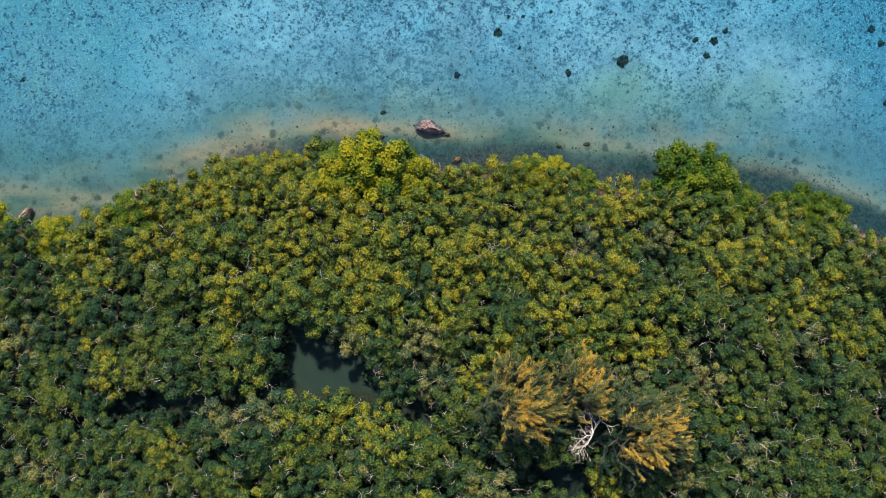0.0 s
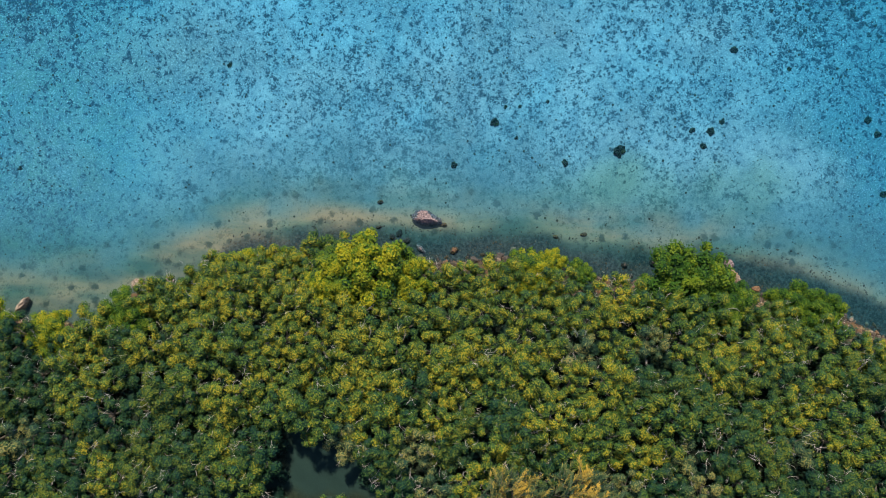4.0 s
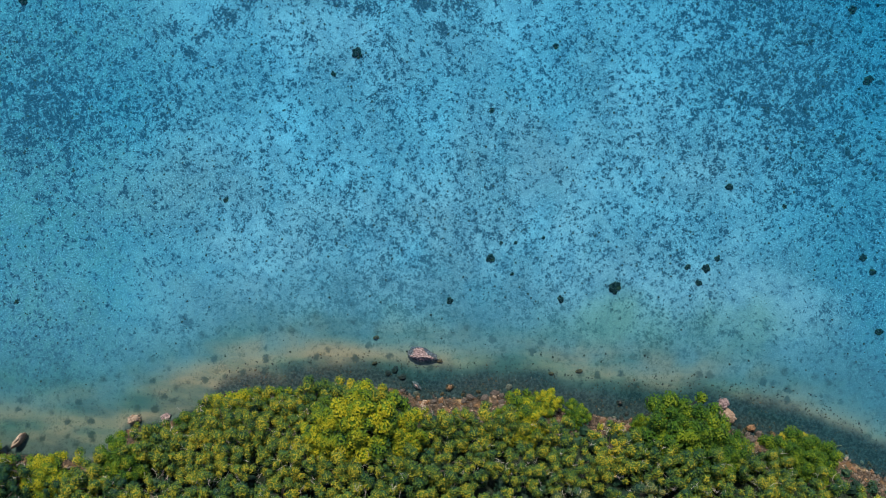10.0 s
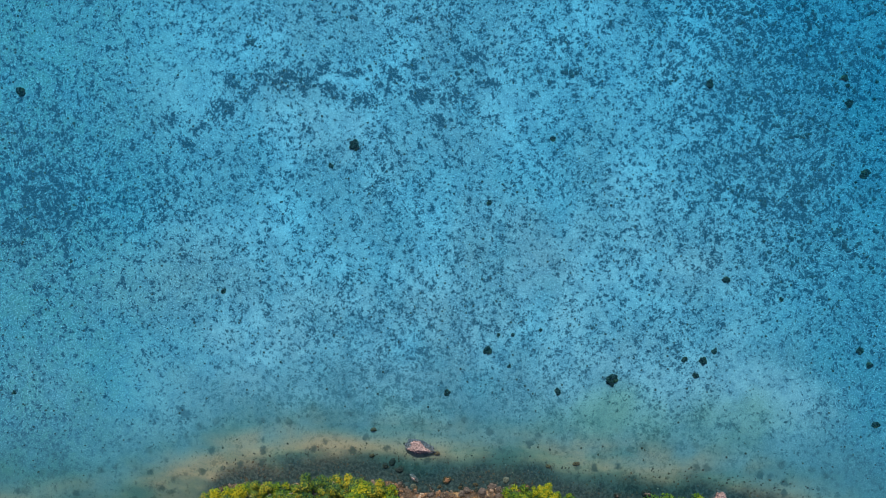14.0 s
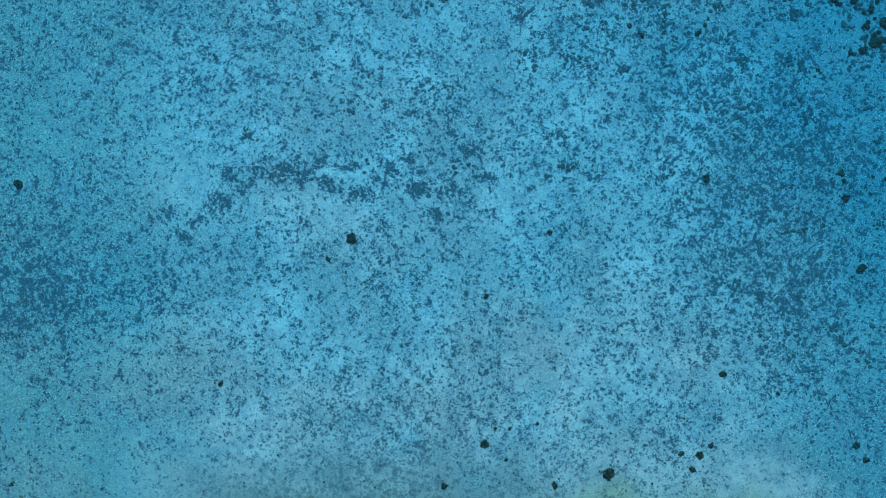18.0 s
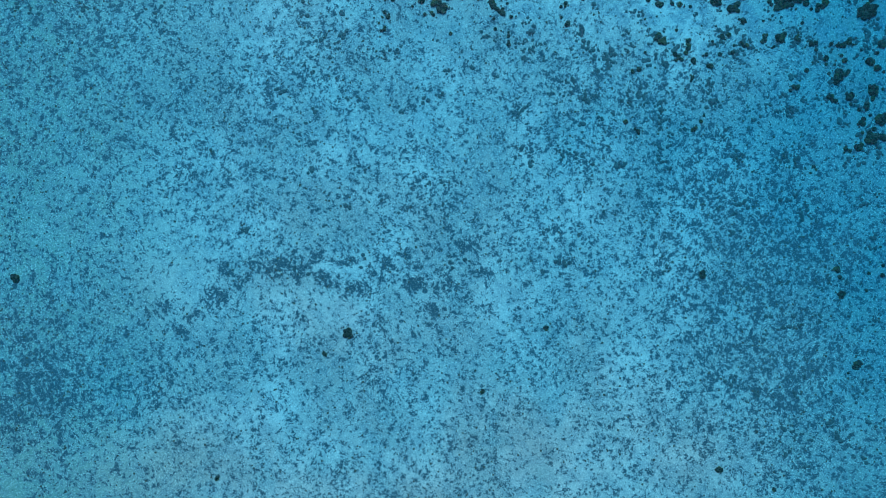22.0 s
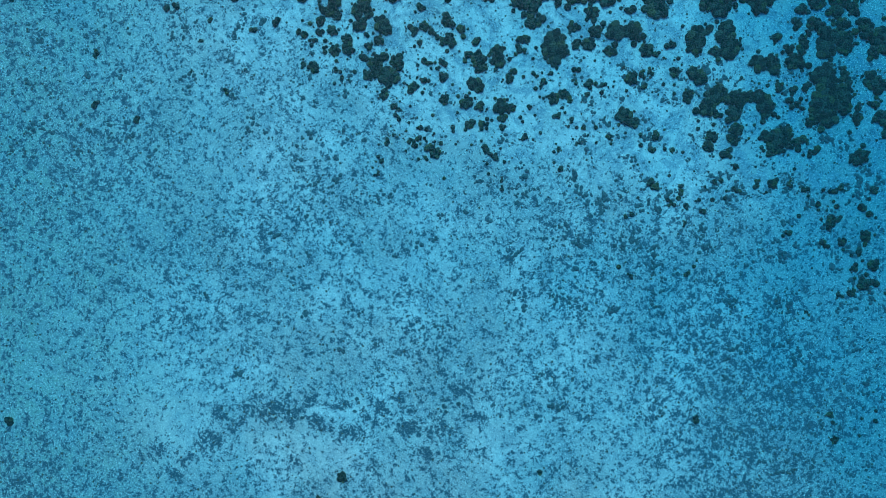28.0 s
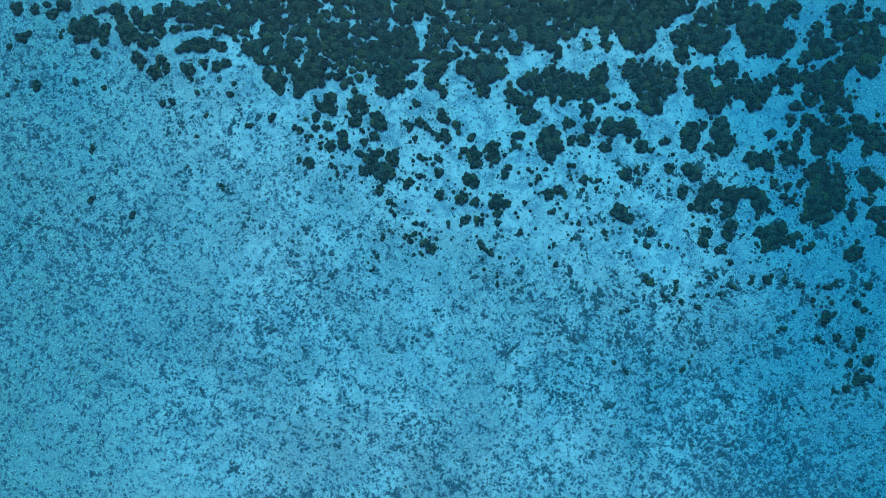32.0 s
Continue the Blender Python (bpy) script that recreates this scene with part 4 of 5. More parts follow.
# heads on the reef's fringe: x, y, radius
CORALS_OUTER_EAST_A = [
    (22.1, 80.7, 0.49), (22.4, 76.8, 0.71), (22.7, 74.7, 0.65), (22.7, 75.8, 0.97), (22.8, 81.6, 0.71), (23, 72.6, 0.39), (23.1, 79.7, 1.29), (23.7, 74.3, 0.91),
    (23.7, 79, 0.65), (24.2, 72.2, 0.97), (24.3, 75.1, 0.81), (24.4, 79.8, 0.71), (24.5, 76.8, 0.71), (24.5, 81.6, 0.91), (24.7, 82.6, 0.65), (25.1, 75.6, 0.45),
    (25.3, 77.2, 0.58), (25.9, 75.1, 0.45), (26, 82.6, 0.65), (26.3, 75.8, 0.71), (26.3, 81.3, 0.97), (26.6, 80, 0.81), (26.9, 74.3, 0.65), (26.9, 79, 0.65),
    (27.2, 75.3, 0.81), (27.3, 81.6, 0.81), (27.7, 79.2, 0.81), (27.9, 75.6, 0.71), (27.9, 80.3, 1.13), (28.5, 76.1, 0.48), (28.5, 80.9, 1.13), (28.9, 79, 0.9),
]
CORALS_OUTER_EAST_B = [
    (29.2, 81.9, 0.81), (29.5, 75.3, 0.32), (29.6, 76.9, 0.65), (29.8, 79.6, 0.81), (30.1, 72.8, 0.39), (30.1, 76.6, 0.58), (30.3, 82.2, 0.65), (30.6, 74, 0.32),
    (31.4, 76.4, 0.64), (31.4, 78, 0.48), (31.5, 72.8, 0.64), (31.7, 74.4, 0.48), (31.9, 78.6, 0.48), (32.2, 72.2, 0.71), (32.2, 75.9, 0.97), (32.4, 80.4, 0.45),
    (32.7, 79, 1.13), (33, 75.4, 0.81), (33.3, 73.9, 0.64), (33.3, 77, 0.81), (33.8, 72.8, 0.58), (33.9, 74.9, 0.64), (34, 81.5, 0.97), (34.1, 76.7, 0.58),
    (34.3, 80.1, 0.81), (34.6, 74.1, 0.58), (34.6, 77.5, 0.58), (35.2, 78, 0.81), (35.2, 80.5, 0.71), (35.5, 72.8, 0.58), (35.6, 81.8, 0.64), (35.8, 72.2, 0.71),
]
CORALS_OUTER_EAST_C = [
    (35.9, 78.6, 1.45), (36.5, 77, 0.8), (36.8, 80.2, 0.81), (37.1, 78.9, 1.13), (37.5, 81.5, 0.48),
]
CORALS_EAST_A = [
    (22.7, 65.9, 0.71), (22.8, 62.7, 0.45), (23, 63.5, 0.52), (23.2, 66.7, 0.97), (23.5, 65.4, 0.26), (23.5, 70.6, 0.52), (23.8, 67.4, 0.58), (24.1, 66.7, 0.39),
    (24.3, 62.2, 0.32), (24.5, 70.8, 0.9), (24.9, 63.2, 0.45), (24.9, 65.4, 0.65), (25.1, 64.1, 0.58), (25.1, 71.2, 0.45), (25.3, 66.7, 0.81), (26.1, 67, 0.45),
    (26.9, 69.6, 0.71), (27.2, 63.6, 0.26), (27.2, 66.4, 0.9), (27.3, 65.3, 0.39), (27.8, 62.2, 0.39), (27.8, 65.9, 0.52), (27.8, 70.1, 0.32), (28.1, 69.5, 0.64),
    (28.3, 63.5, 0.77), (28.3, 71.6, 0.32), (28.4, 62.7, 0.64), (28.5, 67.7, 0.32), (29.1, 63.8, 0.58), (29.2, 63, 0.52), (29.3, 70.9, 0.26), (29.6, 66.4, 0.39),
]
CORALS_EAST_B = [
    (29.6, 67.4, 0.29), (29.6, 70.3, 0.26), (29.9, 69.6, 0.77), (30.2, 62.7, 0.39), (30.4, 65.9, 0.26), (30.5, 63.2, 0.39), (30.6, 70.6, 0.32), (30.6, 71.5, 0.45),
    (30.8, 67.7, 0.26), (31.4, 62.2, 0.32), (31.5, 65.1, 0.52), (31.8, 68.6, 0.77), (32, 66.4, 0.97), (32.3, 70.7, 0.9), (32.6, 65.1, 0.9), (32.6, 67.7, 0.97),
    (32.6, 68.9, 0.71), (33, 71.8, 0.97), (33.2, 66.7, 0.9), (33.9, 66, 0.71), (33.9, 67.3, 0.64), (33.9, 70.9, 0.71), (34, 68.6, 0.45), (34.2, 71.7, 0.58),
    (34.5, 61.9, 0.39), (35, 65.1, 0.45), (35.1, 66, 0.19), (35.3, 61.9, 0.64), (35.9, 68.3, 0.39), (36.4, 66.2, 0.39), (36.4, 67.8, 0.9), (36.4, 70.5, 0.58),
]
CORALS_EAST_C = [
    (36.8, 71.8, 0.8), (37.2, 65.1, 0.8), (37.4, 67.6, 0.45), (37.4, 70.9, 0.8), (37.5, 63.8, 0.64),
]
CORALS_OUTER_CENTRE_A = [
    (0.8, 77.3, 0.65), (1.1, 73.3, 0.46), (1.2, 75.5, 0.46), (1.5, 78.2, 0.46), (2.4, 72.5, 0.33), (3, 77.6, 0.81), (4, 76.9, 0.98), (4.5, 75.6, 0.65),
    (5.3, 77.2, 1.3), (7.2, 74.9, 0.72), (7.3, 79, 0.59), (7.9, 82.1, 0.98), (8.2, 74.4, 0.65), (8.5, 73.1, 0.52), (8.5, 76.2, 0.97), (8.6, 80.8, 1.46),
    (9.2, 75.6, 0.71), (9.5, 80.1, 1.14), (10.2, 76.9, 0.81), (10.2, 82.4, 0.81), (10.5, 75.6, 0.91), (11.5, 76, 0.97), (11.6, 72.7, 0.45), (11.6, 75.2, 0.65),
    (12.1, 80.6, 0.32), (12.3, 76.4, 0.49), (12.5, 82.4, 1.14), (12.8, 75.5, 0.71), (13.1, 79.3, 0.32), (13.2, 73.9, 0.58), (13.3, 81.7, 0.97), (13.5, 72.4, 0.58),
]
CORALS_OUTER_CENTRE_B = [
    (13.7, 76.2, 0.58), (14.1, 82, 1.3), (14.2, 75.2, 0.91), (14.4, 76.8, 0.81), (14.7, 79.4, 0.45), (14.7, 80.4, 0.39), (15.2, 72.4, 0.91), (15.7, 81.7, 1.14),
    (16.1, 74.1, 0.36), (16.6, 72.4, 0.78), (16.6, 76.8, 0.58), (16.7, 80.4, 0.81), (17, 77.5, 0.65), (17.3, 81, 0.81), (17.6, 76.2, 0.97), (17.9, 79.7, 0.97),
    (18.1, 74.7, 0.58), (18.1, 82.3, 0.97), (18.6, 74.2, 0.91), (18.6, 77, 0.81), (18.9, 81.2, 0.39), (19.5, 75.7, 0.97), (19.6, 82.5, 0.81), (19.9, 77.1, 0.65),
    (19.9, 82, 0.65), (20.2, 76, 0.49), (20.8, 79.9, 0.71), (21.1, 78.4, 0.71), (21.2, 79.4, 0.49), (21.8, 76.1, 0.58),
]
CORALS_CENTRE_A = [
    (0.6, 68.8, 0.39), (0.7, 71.6, 0.33), (0.8, 69.8, 0.33), (0.9, 66.7, 0.46), (1.4, 71.7, 0.59), (1.6, 64.4, 0.26), (2.7, 66.5, 0.59), (2.8, 70.4, 0.39),
    (3, 64.7, 0.46), (3.5, 67.9, 0.72), (3.5, 71.7, 0.39), (3.7, 70.1, 0.72), (3.8, 66.2, 0.39), (4.1, 64.7, 0.39), (4.1, 69.4, 0.46), (4.3, 62.7, 0.39),
    (4.6, 70.4, 0.26), (4.8, 62.1, 0.32), (5.3, 70.7, 0.59), (5.4, 69.9, 0.59), (5.6, 66.2, 0.71), (5.7, 64.3, 0.29), (5.9, 65.3, 0.39), (6.3, 68.5, 0.45),
    (6.4, 66, 0.45), (6.6, 69.1, 0.32), (7.1, 71.8, 0.39), (7.2, 70.9, 0.39), (7.5, 63.6, 0.32), (7.6, 71.7, 0.45), (8, 66, 0.23), (8.5, 68.6, 0.19),
]
CORALS_CENTRE_B = [
    (9, 68.1, 0.32), (9.7, 70.9, 0.81), (10, 66.8, 0.52), (10.1, 70, 0.58), (10.1, 71.8, 0.91), (10.2, 65.3, 0.32), (10.4, 62.6, 0.23), (10.5, 70.8, 0.71),
    (10.8, 67.1, 0.45), (11.3, 66.9, 0.32), (11.4, 64.8, 0.19), (11.9, 69.2, 0.32), (11.9, 71.3, 0.45), (12.1, 63.1, 0.19), (12.5, 64.3, 0.23), (12.7, 67.1, 0.26),
    (12.9, 71.3, 0.58), (13, 68.1, 0.39), (14, 67.9, 0.26), (14.6, 63.5, 0.26), (14.7, 70.7, 0.52), (15.4, 65.1, 0.39), (15.9, 65.3, 0.71), (16.4, 68.4, 0.58),
    (16.6, 64.7, 0.52), (17.2, 68.7, 0.32), (17.4, 67.7, 0.26), (17.7, 70.7, 0.65), (18, 68.9, 0.26), (18.2, 62.4, 0.32), (18.5, 63.7, 0.39), (18.5, 70.3, 0.32),
]
CORALS_CENTRE_C = [
    (19.7, 71.1, 0.39), (19.8, 62.4, 0.26), (20, 68.9, 0.45), (21.1, 66.4, 0.32), (21.1, 71.9, 0.39), (21.2, 67.1, 0.45), (21.4, 69, 0.45), (21.6, 70.9, 0.65),
    (21.9, 68.5, 0.78), (21.9, 71.8, 0.97),
]
CORALS_MIDDLE_A = [
    (-12.8, 76.4, 0.82), (-12.6, 75.6, 0.46), (-11.9, 77.9, 0.46), (-11.6, 78.7, 0.65), (-11.4, 72.4, 0.26), (-11.1, 75.4, 0.39), (-11, 69.8, 0.26), (-11, 72.3, 0.39),
    (-10.8, 75.9, 0.65), (-10.6, 77, 0.82), (-10.1, 69.5, 0.52), (-10.1, 71.8, 0.2), (-10, 77.3, 0.82), (-9.6, 72.3, 0.33), (-9.5, 73.4, 0.46), (-9.3, 74.2, 0.39),
    (-9.2, 71.1, 0.29), (-8.8, 74.2, 0.52), (-8.5, 72.6, 0.46), (-8.3, 70.9, 0.52), (-8.3, 74.9, 0.59), (-8.2, 69.3, 0.23), (-8.2, 73.9, 0.46), (-7.7, 68.7, 0.33),
    (-7.3, 71.9, 0.46), (-7.2, 71.1, 0.59), (-6.4, 74.2, 0.59), (-6.2, 73.1, 0.65), (-6.2, 75.5, 0.39), (-5.9, 70.3, 0.39), (-5.9, 74.7, 0.65), (-5.6, 68.8, 0.46),
]
CORALS_MIDDLE_B = [
    (-5.5, 71.4, 0.39), (-5.5, 74, 0.46), (-4.9, 69.8, 0.65), (-4.7, 69, 0.52), (-4.6, 71.7, 0.46), (-4.4, 73.1, 0.72), (-4.2, 67.2, 0.46), (-4.2, 70.3, 0.46),
    (-4.1, 75.5, 0.46), (-3.9, 63.3, 0.26), (-3.9, 68.8, 0.91), (-3.9, 72.6, 0.52), (-3.4, 66.2, 0.33), (-3.4, 68.6, 0.59), (-3.4, 75.8, 0.82), (-3.1, 65.4, 0.26),
    (-3.1, 69.8, 0.65), (-2.9, 66, 0.2), (-2.8, 70.4, 0.33), (-2.4, 75.8, 0.46), (-2, 63.4, 0.26), (-1.8, 67.7, 0.46), (-1.8, 72.7, 0.33), (-1.6, 68.1, 0.26),
    (-1.6, 72.4, 0.33), (-1.5, 62.9, 0.26), (-1.5, 76.1, 0.46), (-1.3, 63.6, 0.26), (-1.2, 64.4, 0.26), (-1.1, 71.6, 0.26), (-1.1, 74.3, 0.39), (-1, 74.5, 0.26),
]
CORALS_MIDDLE_C = [
    (-0.8, 68.3, 0.39), (-0.8, 69.9, 0.33), (-0.8, 72.9, 0.46), (-0.5, 62.8, 0.33), (-0.2, 69.8, 0.29), (-0.2, 72.5, 0.33), (-0.1, 77.3, 0.46), (-0, 63.9, 0.2),
    (0.1, 62.3, 0.52), (0.2, 76.3, 0.65), (0.3, 71.9, 0.26),
]
CORALS_WEST_A = [
    (-35.8, 75.4, 0.26), (-35.6, 79.5, 0.33), (-35.1, 82.8, 0.59), (-35, 76.6, 0.2), (-34.6, 80.2, 0.53), (-34, 80.5, 0.33), (-33.5, 82.7, 0.46), (-33.3, 76.2, 0.46),
    (-32.5, 83.1, 0.4), (-32, 82.3, 0.53), (-31.3, 80.7, 0.26), (-31, 83.1, 0.66), (-30.1, 81.1, 0.72), (-30, 76.5, 0.33), (-29.8, 80, 0.4), (-29.3, 80.5, 0.72),
    (-29, 81.6, 0.59), (-28.6, 66.5, 0.33), (-28.5, 70.7, 0.26), (-28.5, 81, 0.82), (-28.3, 78.9, 0.46), (-27.8, 82.6, 0.4), (-27.6, 76, 0.3), (-27.6, 80, 0.46),
    (-27.6, 80.8, 0.66), (-26.5, 82.6, 0.66), (-26.1, 81.8, 0.59), (-25.8, 81.1, 0.82), (-25.6, 79.9, 0.46), (-25.1, 65.2, 0.3), (-25, 80.4, 0.59), (-24.8, 78.6, 0.53),
]
CORALS_WEST_B = [
    (-24.8, 82.1, 0.72), (-24.3, 78.1, 0.39), (-24, 79.9, 0.72), (-23.7, 81.4, 0.82), (-23.3, 79.8, 0.46), (-23.2, 77.3, 0.66), (-23, 82.6, 0.53), (-22.8, 80.7, 0.59),
    (-22.7, 78.3, 0.46), (-22.7, 81.7, 0.59), (-22.6, 74.6, 0.39), (-22.2, 77.6, 0.46), (-21.8, 82.4, 0.59), (-21.7, 74.7, 0.3), (-21.5, 80.9, 0.46), (-21.2, 82.7, 0.66),
    (-21, 79.1, 0.39), (-20.8, 77.6, 0.39), (-20.5, 69.2, 0.16), (-20.5, 79.4, 0.53), (-20.5, 80.9, 0.39), (-20.5, 82, 0.82), (-20.3, 77.4, 0.59), (-20.2, 76.8, 0.3),
    (-19.7, 81, 0.33), (-19.6, 71.8, 0.2), (-19.5, 75.4, 0.26), (-19.5, 79.6, 0.66), (-19.5, 82.4, 0.72), (-18.9, 73.5, 0.26), (-18.9, 77.7, 0.39), (-18.9, 79.4, 0.53),
]
CORALS_WEST_C = [
    (-18.9, 81.5, 0.72), (-18.4, 82.7, 0.66), (-18.2, 79.7, 0.46), (-17.9, 77.7, 0.52), (-17.9, 80.7, 0.46), (-17.5, 67.6, 0.26), (-17.5, 79.4, 0.52), (-17.5, 82, 0.82),
    (-17.2, 77.9, 0.46), (-16.9, 75.4, 0.39), (-16.7, 81, 0.72), (-16.5, 76.2, 0.26), (-16.4, 80.1, 0.3), (-15.2, 72.7, 0.29), (-15.2, 79.2, 0.66), (-14.2, 78.4, 0.66),
    (-13.6, 77, 0.65), (-13.2, 73.3, 0.33),
]
CORALS_FRINGE_WEST = [
    (-4.7, 60.6, 0.24), (-4.4, 61.6, 0.4), (-0.7, 61.8, 0.29), (0.1, 62.3, 0.5), (5.1, 62, 0.4), (5.7, 59.9, 0.29), (10.6, 61, 0.4), (15.9, 57, 0.31),
    (16.4, 52, 0.36), (16.4, 57.2, 0.41), (18, 59.8, 0.51), (18.5, 59.3, 0.51), (19.7, 58, 0.36), (20.4, 59.5, 0.41), (20.5, 58.8, 0.41), (20.8, 56.3, 0.31),
    (21, 52.2, 0.31), (21, 57.8, 0.46), (22.3, 57.3, 0.46), (23.1, 58.3, 0.36), (23.3, 59.8, 0.41), (25, 61.1, 0.41), (25.1, 59, 0.41), (26.8, 59.7, 0.36),
    (28.1, 59.5, 0.51), (28.2, 59.9, 0.46),
]
CORALS_FRINGE_EAST = [
    (29.4, 55.5, 0.41), (29.4, 59.5, 0.36), (30.6, 59.1, 0.41), (30.8, 49, 0.31), (31.7, 57.8, 0.46), (32.1, 54.8, 0.41), (32.6, 56.2, 0.51), (32.8, 40.6, 0.36),
    (32.9, 56.5, 0.72), (33.1, 59, 0.41), (33.4, 50.4, 0.36), (33.5, 56.7, 0.41), (33.7, 59.2, 0.41), (33.8, 54.8, 0.51), (34.2, 32.5, 0.46), (34.4, 50.6, 0.46),
    (34.7, 52.7, 0.46), (35.1, 53.9, 0.51), (35.3, 40.2, 0.26), (35.4, 51.3, 0.82), (35.4, 57.6, 0.61), (35.6, 55.3, 0.72), (36, 57.1, 0.51), (36.3, 51.5, 0.61),
    (36.3, 52.9, 0.72), (36.3, 59, 0.51),
]
CORALS_FRINGE = [(x, y, radius * 0.68) for x, y, radius in CORALS_FRINGE_WEST + CORALS_FRINGE_EAST]
# lone dark heads scattered over the shallow floor
CORALS_LONE = [(-7.7, 35.1, .56), (-9.7, 33.4, .28), (3.5, 30.3, .28), (-18.8, 22.9, .28), (23.1, 23.9, .38), (27.6, 22.3, .23), (4.3, 19.3, .2), (5.5, 19.3, .2),
               (3.4, 18, .42), (0, 14.5, .34), (9.2, 14.6, .36), (13.7, 15.6, .6), (19.7, 17.3, .3), (20.6, 16, .33), (21.2, 17.2, .42), (22.1, 18, .3),
               (34, 18.1, .38), (34.8, 16.9, .33), (33.1, 38.4, .42), (21.7, 40.1, .42), (34.4, 32.7, .42), (35.3, 12, .38), (-36, 39.7, .5), (-36.6, 14.3, .23),
               (5.2, 16.7, .2), (7.8, 19.7, .19), (8.8, 35.6, .28)]


def coral(x, y, radius, i, label, group):
    ob = new("coral_head", CORAL_MODELS[i % len(CORAL_MODELS)])
    z = ground_at(x, y)
    k = radius
    ob.matrix_world = pose(x, y, z, 0, 0, (i * 137.5) % 360) @ Matrix.Diagonal((k, k, min(k, 0.75), 1))
    return tagged(ob, label, "coral", group)


bits = Pile()
i = 0
BANKS = CORALS_OUTER_EAST_A + CORALS_OUTER_EAST_B + CORALS_OUTER_EAST_C + CORALS_EAST_A + CORALS_EAST_B + CORALS_EAST_C + CORALS_OUTER_CENTRE_A + CORALS_OUTER_CENTRE_B
for place_list, label in ((CORALS_WEST_A + CORALS_WEST_B + CORALS_WEST_C, "dark olive coral head on pale sand at the reef's edge"),
                          (CORALS_MIDDLE_A + CORALS_MIDDLE_B + CORALS_MIDDLE_C, "small dark coral head on bright sand"),
                          (CORALS_CENTRE_A + CORALS_CENTRE_B + CORALS_CENTRE_C, "dark lobed coral head on bright sand"),
                          (BANKS, "large dark olive coral head in a crowded bank"),
                          (CORALS_FRINGE, "low dark coral head at the bank's fringe"), (CORALS_LONE, "lone dark coral head on the shallow sea floor")):
    for x, y, radius in place_list:
        if radius >= (0.42 if y > 50 else 0.1):
            coral(x, y, radius * (1.06 if y > 50 else 0.88), i, label, "coral heads")
            i += 1
            continue
        for k in range(4):
            v, f = dome(rng, radius * rng.uniform(0.45, 0.85), radius * 0.55, 3, 10)
            v = v + [x + rng.normal(0, 0.42) * radius * (k > 0), y + rng.normal(0, 0.42) * radius * (k > 0), ground_at(x, y)]
            bits.add(v, f, 0.5)

REEF_X = [-60, -22, -17, -16.9, -15.6, -13.7, -11.7, -10.1, -8.8, -7.9, -7.2, -5.3, -4.0, -2.4, -1.5, -0.5, 0.4, 1.8, 3.1, 6.6, 7.1, 8.5, 10.1, 10.7, 11.5, 12.2, 14.8, 15.8, 17.7, 18.5, 18.9, 21.5, 22.7, 45, 60]
REEF_Y = [88, 84.4, 82.5, 79.7, 79.1, 77.9, 76.8, 75.5, 76.0, 76.9, 75.6, 76.7, 75.9, 75.6, 77.0, 78.3, 76.7, 78.0, 78.4, 78.2, 79.5, 79.8, 78.9, 77.9, 79.8, 81.1, 82.0, 79.8, 78.2, 79.1, 80.4, 81.8, 83.0, 83.5, 83]
CHANNELS = [(-8.4, 82.4, 0.5), (-6.6, 81.4, 0.5), (-3.3, 81.5, 0.4), (-4.8, 79.8, 0.3), (-7.9, 79.6, 0.3), (-11.4, 78.4, 0.5), (-0.8, 81.0, 0.8), (-0.7, 79.1, 0.3), (-14.3, 81.3, 0.6), (-14.9, 80.7, 0.4), (4.1, 80.2, 0.5), (3.3, 82.3, 0.3), (9.8, 81.1, 0.4), (7.6, 80.2, 0.7), (8.0, 82.4, 0.3), (13.6, 81.1, 1.0), (17.0, 81.0, 0.7), (12.3, 78.5, 0.6)]
reef, n_reef = Pile(), 0
while n_reef < 19000:
    x, y = rng.uniform(-40, 44), rng.uniform(74, 94)
    depth_in = y - float(np.interp(x, REEF_X, REEF_Y)) + 0.35 * float(wave(np.array(x), np.array(y), 1.6, 6))
    if depth_in < rng.uniform(0, 1) ** 3 * 2.5 or any(math.hypot(x - cx, y - cy) < c * rng.uniform(0.6, 1.1) for cx, cy, c in CHANNELS):
        n_reef += 1
        continue
    q = float(rng.uniform(0.12, 0.42))
    v, f = dome(rng, q, q * rng.uniform(0.5, 0.85), 3, 10)
    reef.add(v + [x, y, ground_at(x, y)], f, float(rng.uniform()))
    n_reef += 1
# the bank goes on beyond the flight, in broader heads
for _ in range(6500):
    x, y = rng.uniform(-95, 100), rng.uniform(82, 150)
    if (-39 < x < 43 and y < 93) or y < float(np.interp(x, REEF_X, REEF_Y)) + 4 * float(wave(np.array(x), np.array(y), 5.0, 6)):
        continue
    q = float(rng.uniform(0.4, 1.1))
    v, f = dome(rng, q, q * rng.uniform(0.4, 0.6), 3, 9)
    reef.add(v + [x, y, ground_at(x, y)], f, 0.5)
me = bpy.data.meshes.new("reef_bank")
me.from_pydata(np.concatenate(reef.v).tolist(), [], [tuple(dict.fromkeys(q)) for q in np.concatenate(reef.f).tolist()])
me.polygons.foreach_set("use_smooth", np.ones(len(me.polygons), bool))
tagged(part("reef_bank", me, CORAL), "continuous dark bank of coral under clear water", "coral reef", kind="stuff")


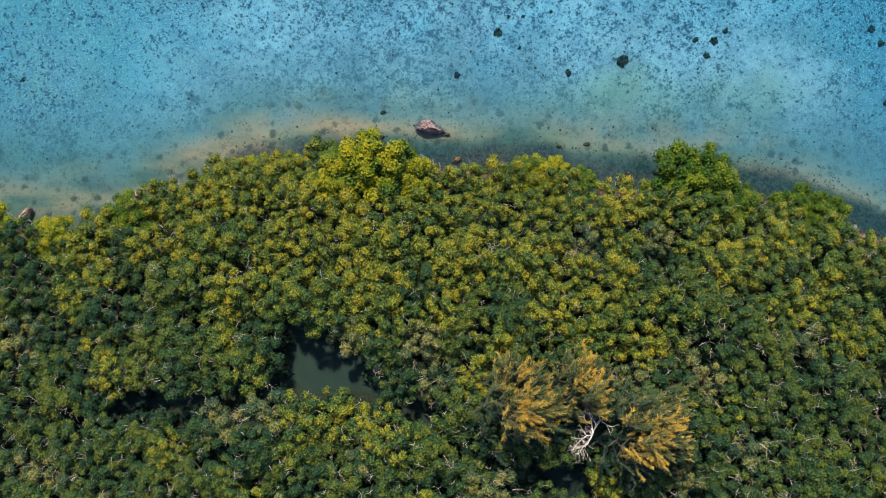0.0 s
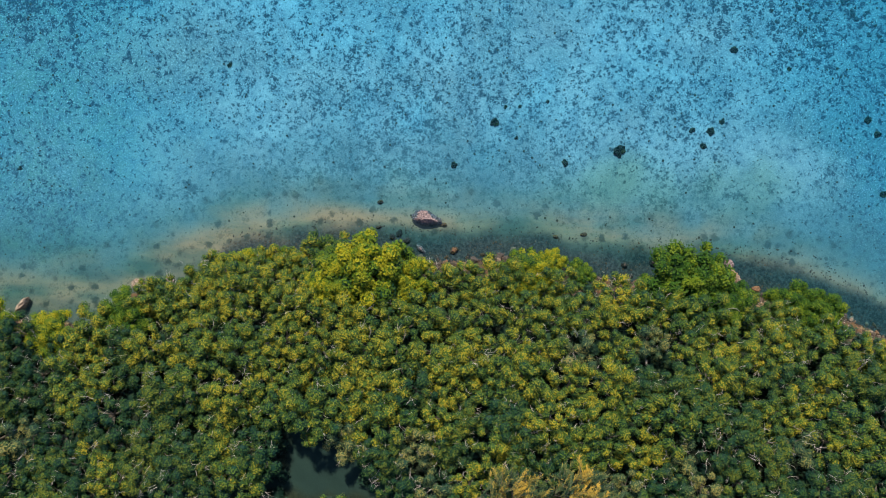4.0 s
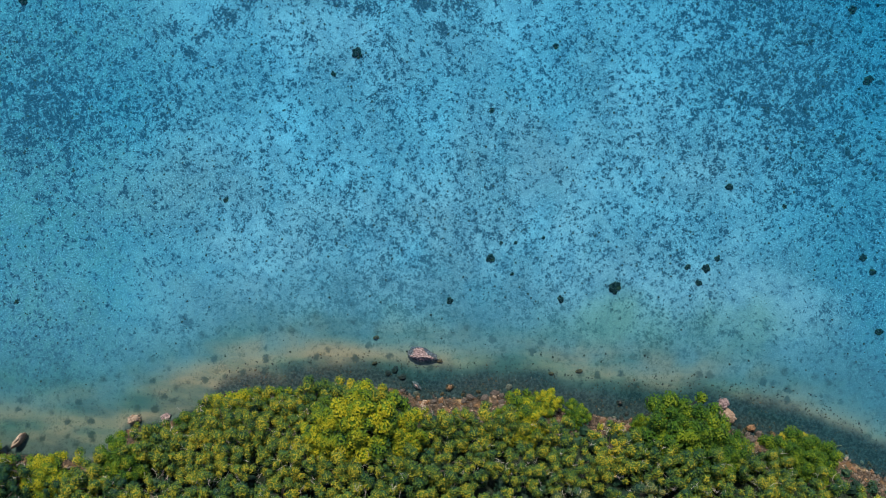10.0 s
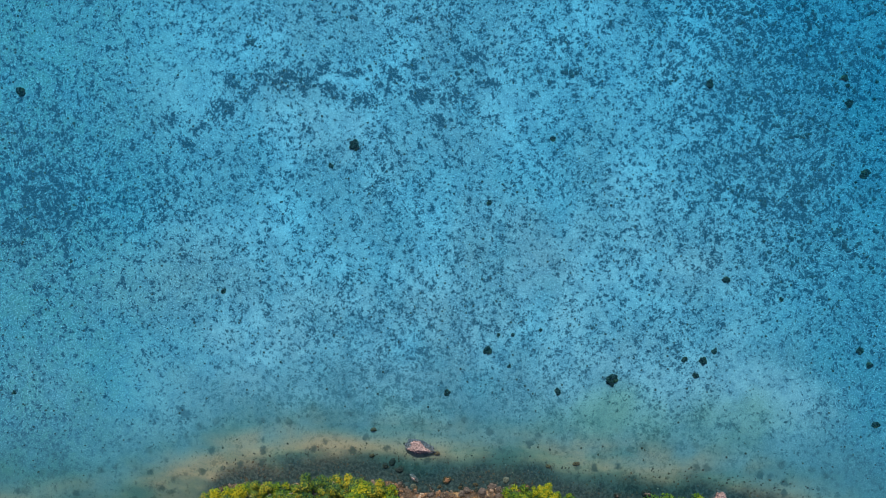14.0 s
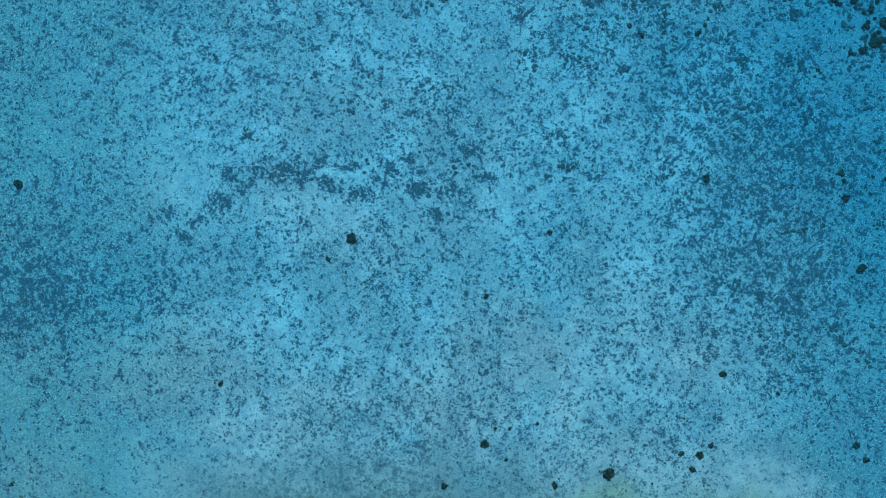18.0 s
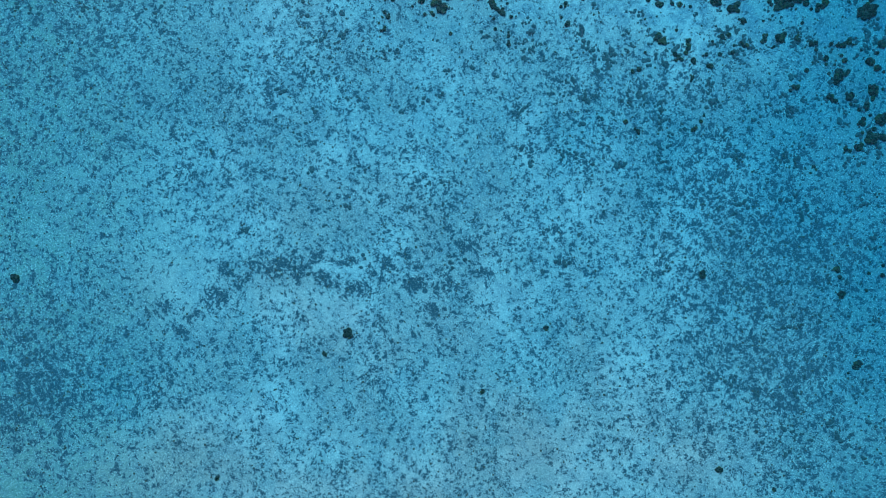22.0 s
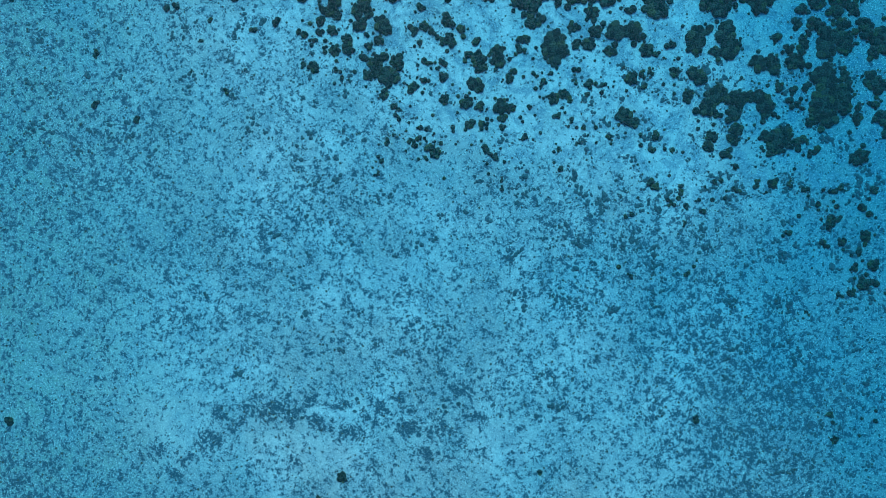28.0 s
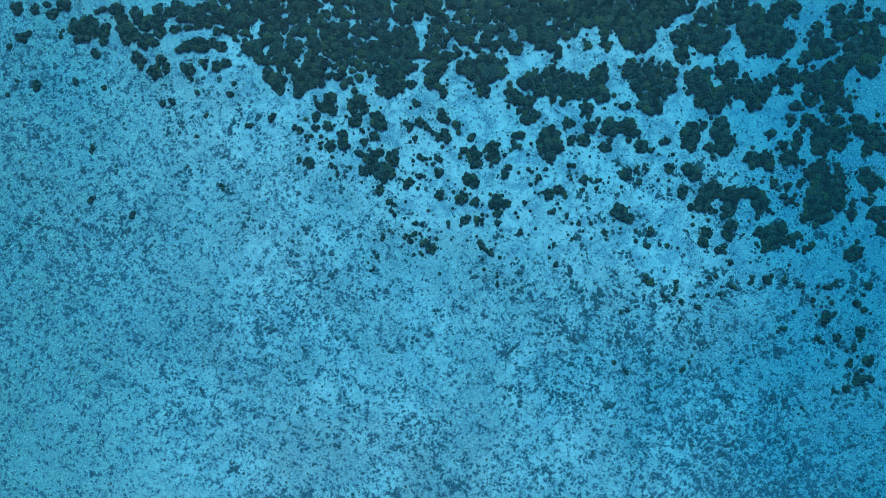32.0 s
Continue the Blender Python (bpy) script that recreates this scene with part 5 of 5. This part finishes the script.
# little heads strewn round the big ones
for x, y, radius in CORALS_MIDDLE_A + CORALS_MIDDLE_B + CORALS_MIDDLE_C + CORALS_CENTRE_A + CORALS_CENTRE_B + CORALS_CENTRE_C + BANKS + CORALS_FRINGE:
    for _ in range(5 if y < 72 else 3):
        a, far = rng.uniform(0, 6.28), radius * 0.8 + abs(rng.normal(0, 0.8))
        q = float(0.05 + 0.17 * rng.uniform() ** 2.5)
        bx, by = x + far * math.cos(a), y + far * math.sin(a)
        v, f = dome(rng, q, q * 0.8, 3, 8)
        bits.add(v + [bx, by, ground_at(bx, by)], f, 0.5)
for x, y, radius in BANKS:
    for _ in range(5 if y > 73 else 2):
        a, far = rng.uniform(0, 6.28), radius * rng.uniform(0.8, 1.5)
        q = float(rng.uniform(0.1, 0.36))
        v, f = dome(rng, q, q * 0.7, 3, 10)
        bx, by = x + far * math.cos(a), y + far * math.sin(a)
        bits.add(v + [bx, by, ground_at(bx, by)], f, 0.5)
me = bpy.data.meshes.new("coral_bits")
me.from_pydata(np.concatenate(bits.v).tolist(), [], [tuple(dict.fromkeys(q)) for q in np.concatenate(bits.f).tolist()])
me.polygons.foreach_set("use_smooth", np.ones(len(me.polygons), bool))
tagged(part("coral_bits", me, CORAL), "small dark coral lumps strewn over bright sand", "coral", kind="stuff")


# small lumps of rubble and weed tufts on the sea floor, thicker where the beds are
def floor_lumps(name, count, low, high, mat, label, category, bias):
    pile, made = Pile(), 0
    x, y = rng.uniform(-39, 40, count), rng.uniform(3, 90, count)
    d, w = offshore(x, y), beds(x, y)
    keep = (d > 3.0) & (rng.uniform(0, 1, count) < np.clip(d / 14, 0.15, 1) * np.clip(bias + 0.5 * w + 0.35 * wave(x, y, 2.2, 8), 0.03, 1))
    x, y = x[keep], y[keep]
    z = height(x, y)
    for px, py, pz in zip(x, y, z):
        q = float(low + (high - low) * rng.uniform() ** 3)
        v, f = dome(rng, q, q * 0.6, 2, 6, 0.3)
        pile.add(v + [px, py, pz], f, 0.5)
    me = bpy.data.meshes.new(name)
    me.from_pydata(np.concatenate(pile.v).tolist(), [], [tuple(dict.fromkeys(q)) for q in np.concatenate(pile.f).tolist()])
    return tagged(part(name, me, mat), label, category, kind="stuff")


def mossy_lumps(name, runs, mat, label):
    """Low algae-grown lumps; runs: x and y bounds and how many."""
    pile = Pile()
    for x0, x1, y0, y1, n in runs:
        for _ in range(n):
            x, y = rng.uniform(x0, x1), rng.uniform(y0, y1)
            if float(wave(np.array(x), np.array(y), 1.9, 9)) + rng.normal(0, 0.25) < 0.1:
                continue
            q = float(0.10 + 0.30 * rng.uniform() ** 2)
            for _ in range(4):
                v, f = dome(rng, q * rng.uniform(0.35, 0.75), q * 0.08, 2, 8, 0.45)
                bx, by = x + rng.normal(0, 0.55 * q), y + rng.normal(0, 0.5 * q)
                pile.add(v + [bx, by, ground_at(bx, by)], f, 0.5)
    me = bpy.data.meshes.new(name)
    me.from_pydata(np.concatenate(pile.v).tolist(), [], [tuple(dict.fromkeys(q)) for q in np.concatenate(pile.f).tolist()])
    me.polygons.foreach_set("use_smooth", np.ones(len(me.polygons), bool))
    return tagged(part(name, me, mat), label, "coral", kind="stuff")


MOSS = bark_material("moss_coral", (0.02, 0.05, 0.06), (0.06, 0.115, 0.13), 7.0)
mossy_lumps("mossy_coral", [(6, 38, 49, 62, 900), (12, 38, 58, 70, 700), (24, 38, 24, 50, 600), (-38, -12, 62, 82, 600), (-12, 6, 56, 72, 300), (-20, 24, 40, 60, 300)], MOSS, "low bluish algae-grown coral lumps on the lagoon floor")
TURF = bark_material("turf_algae", (0.03, 0.035, 0.03), (0.09, 0.09, 0.07), 3.0)
floor_lumps("rubble", 27000, 0.03, 0.13, TURF, "small dark lumps of coral rubble on the sea floor", "rubble", 0.4)
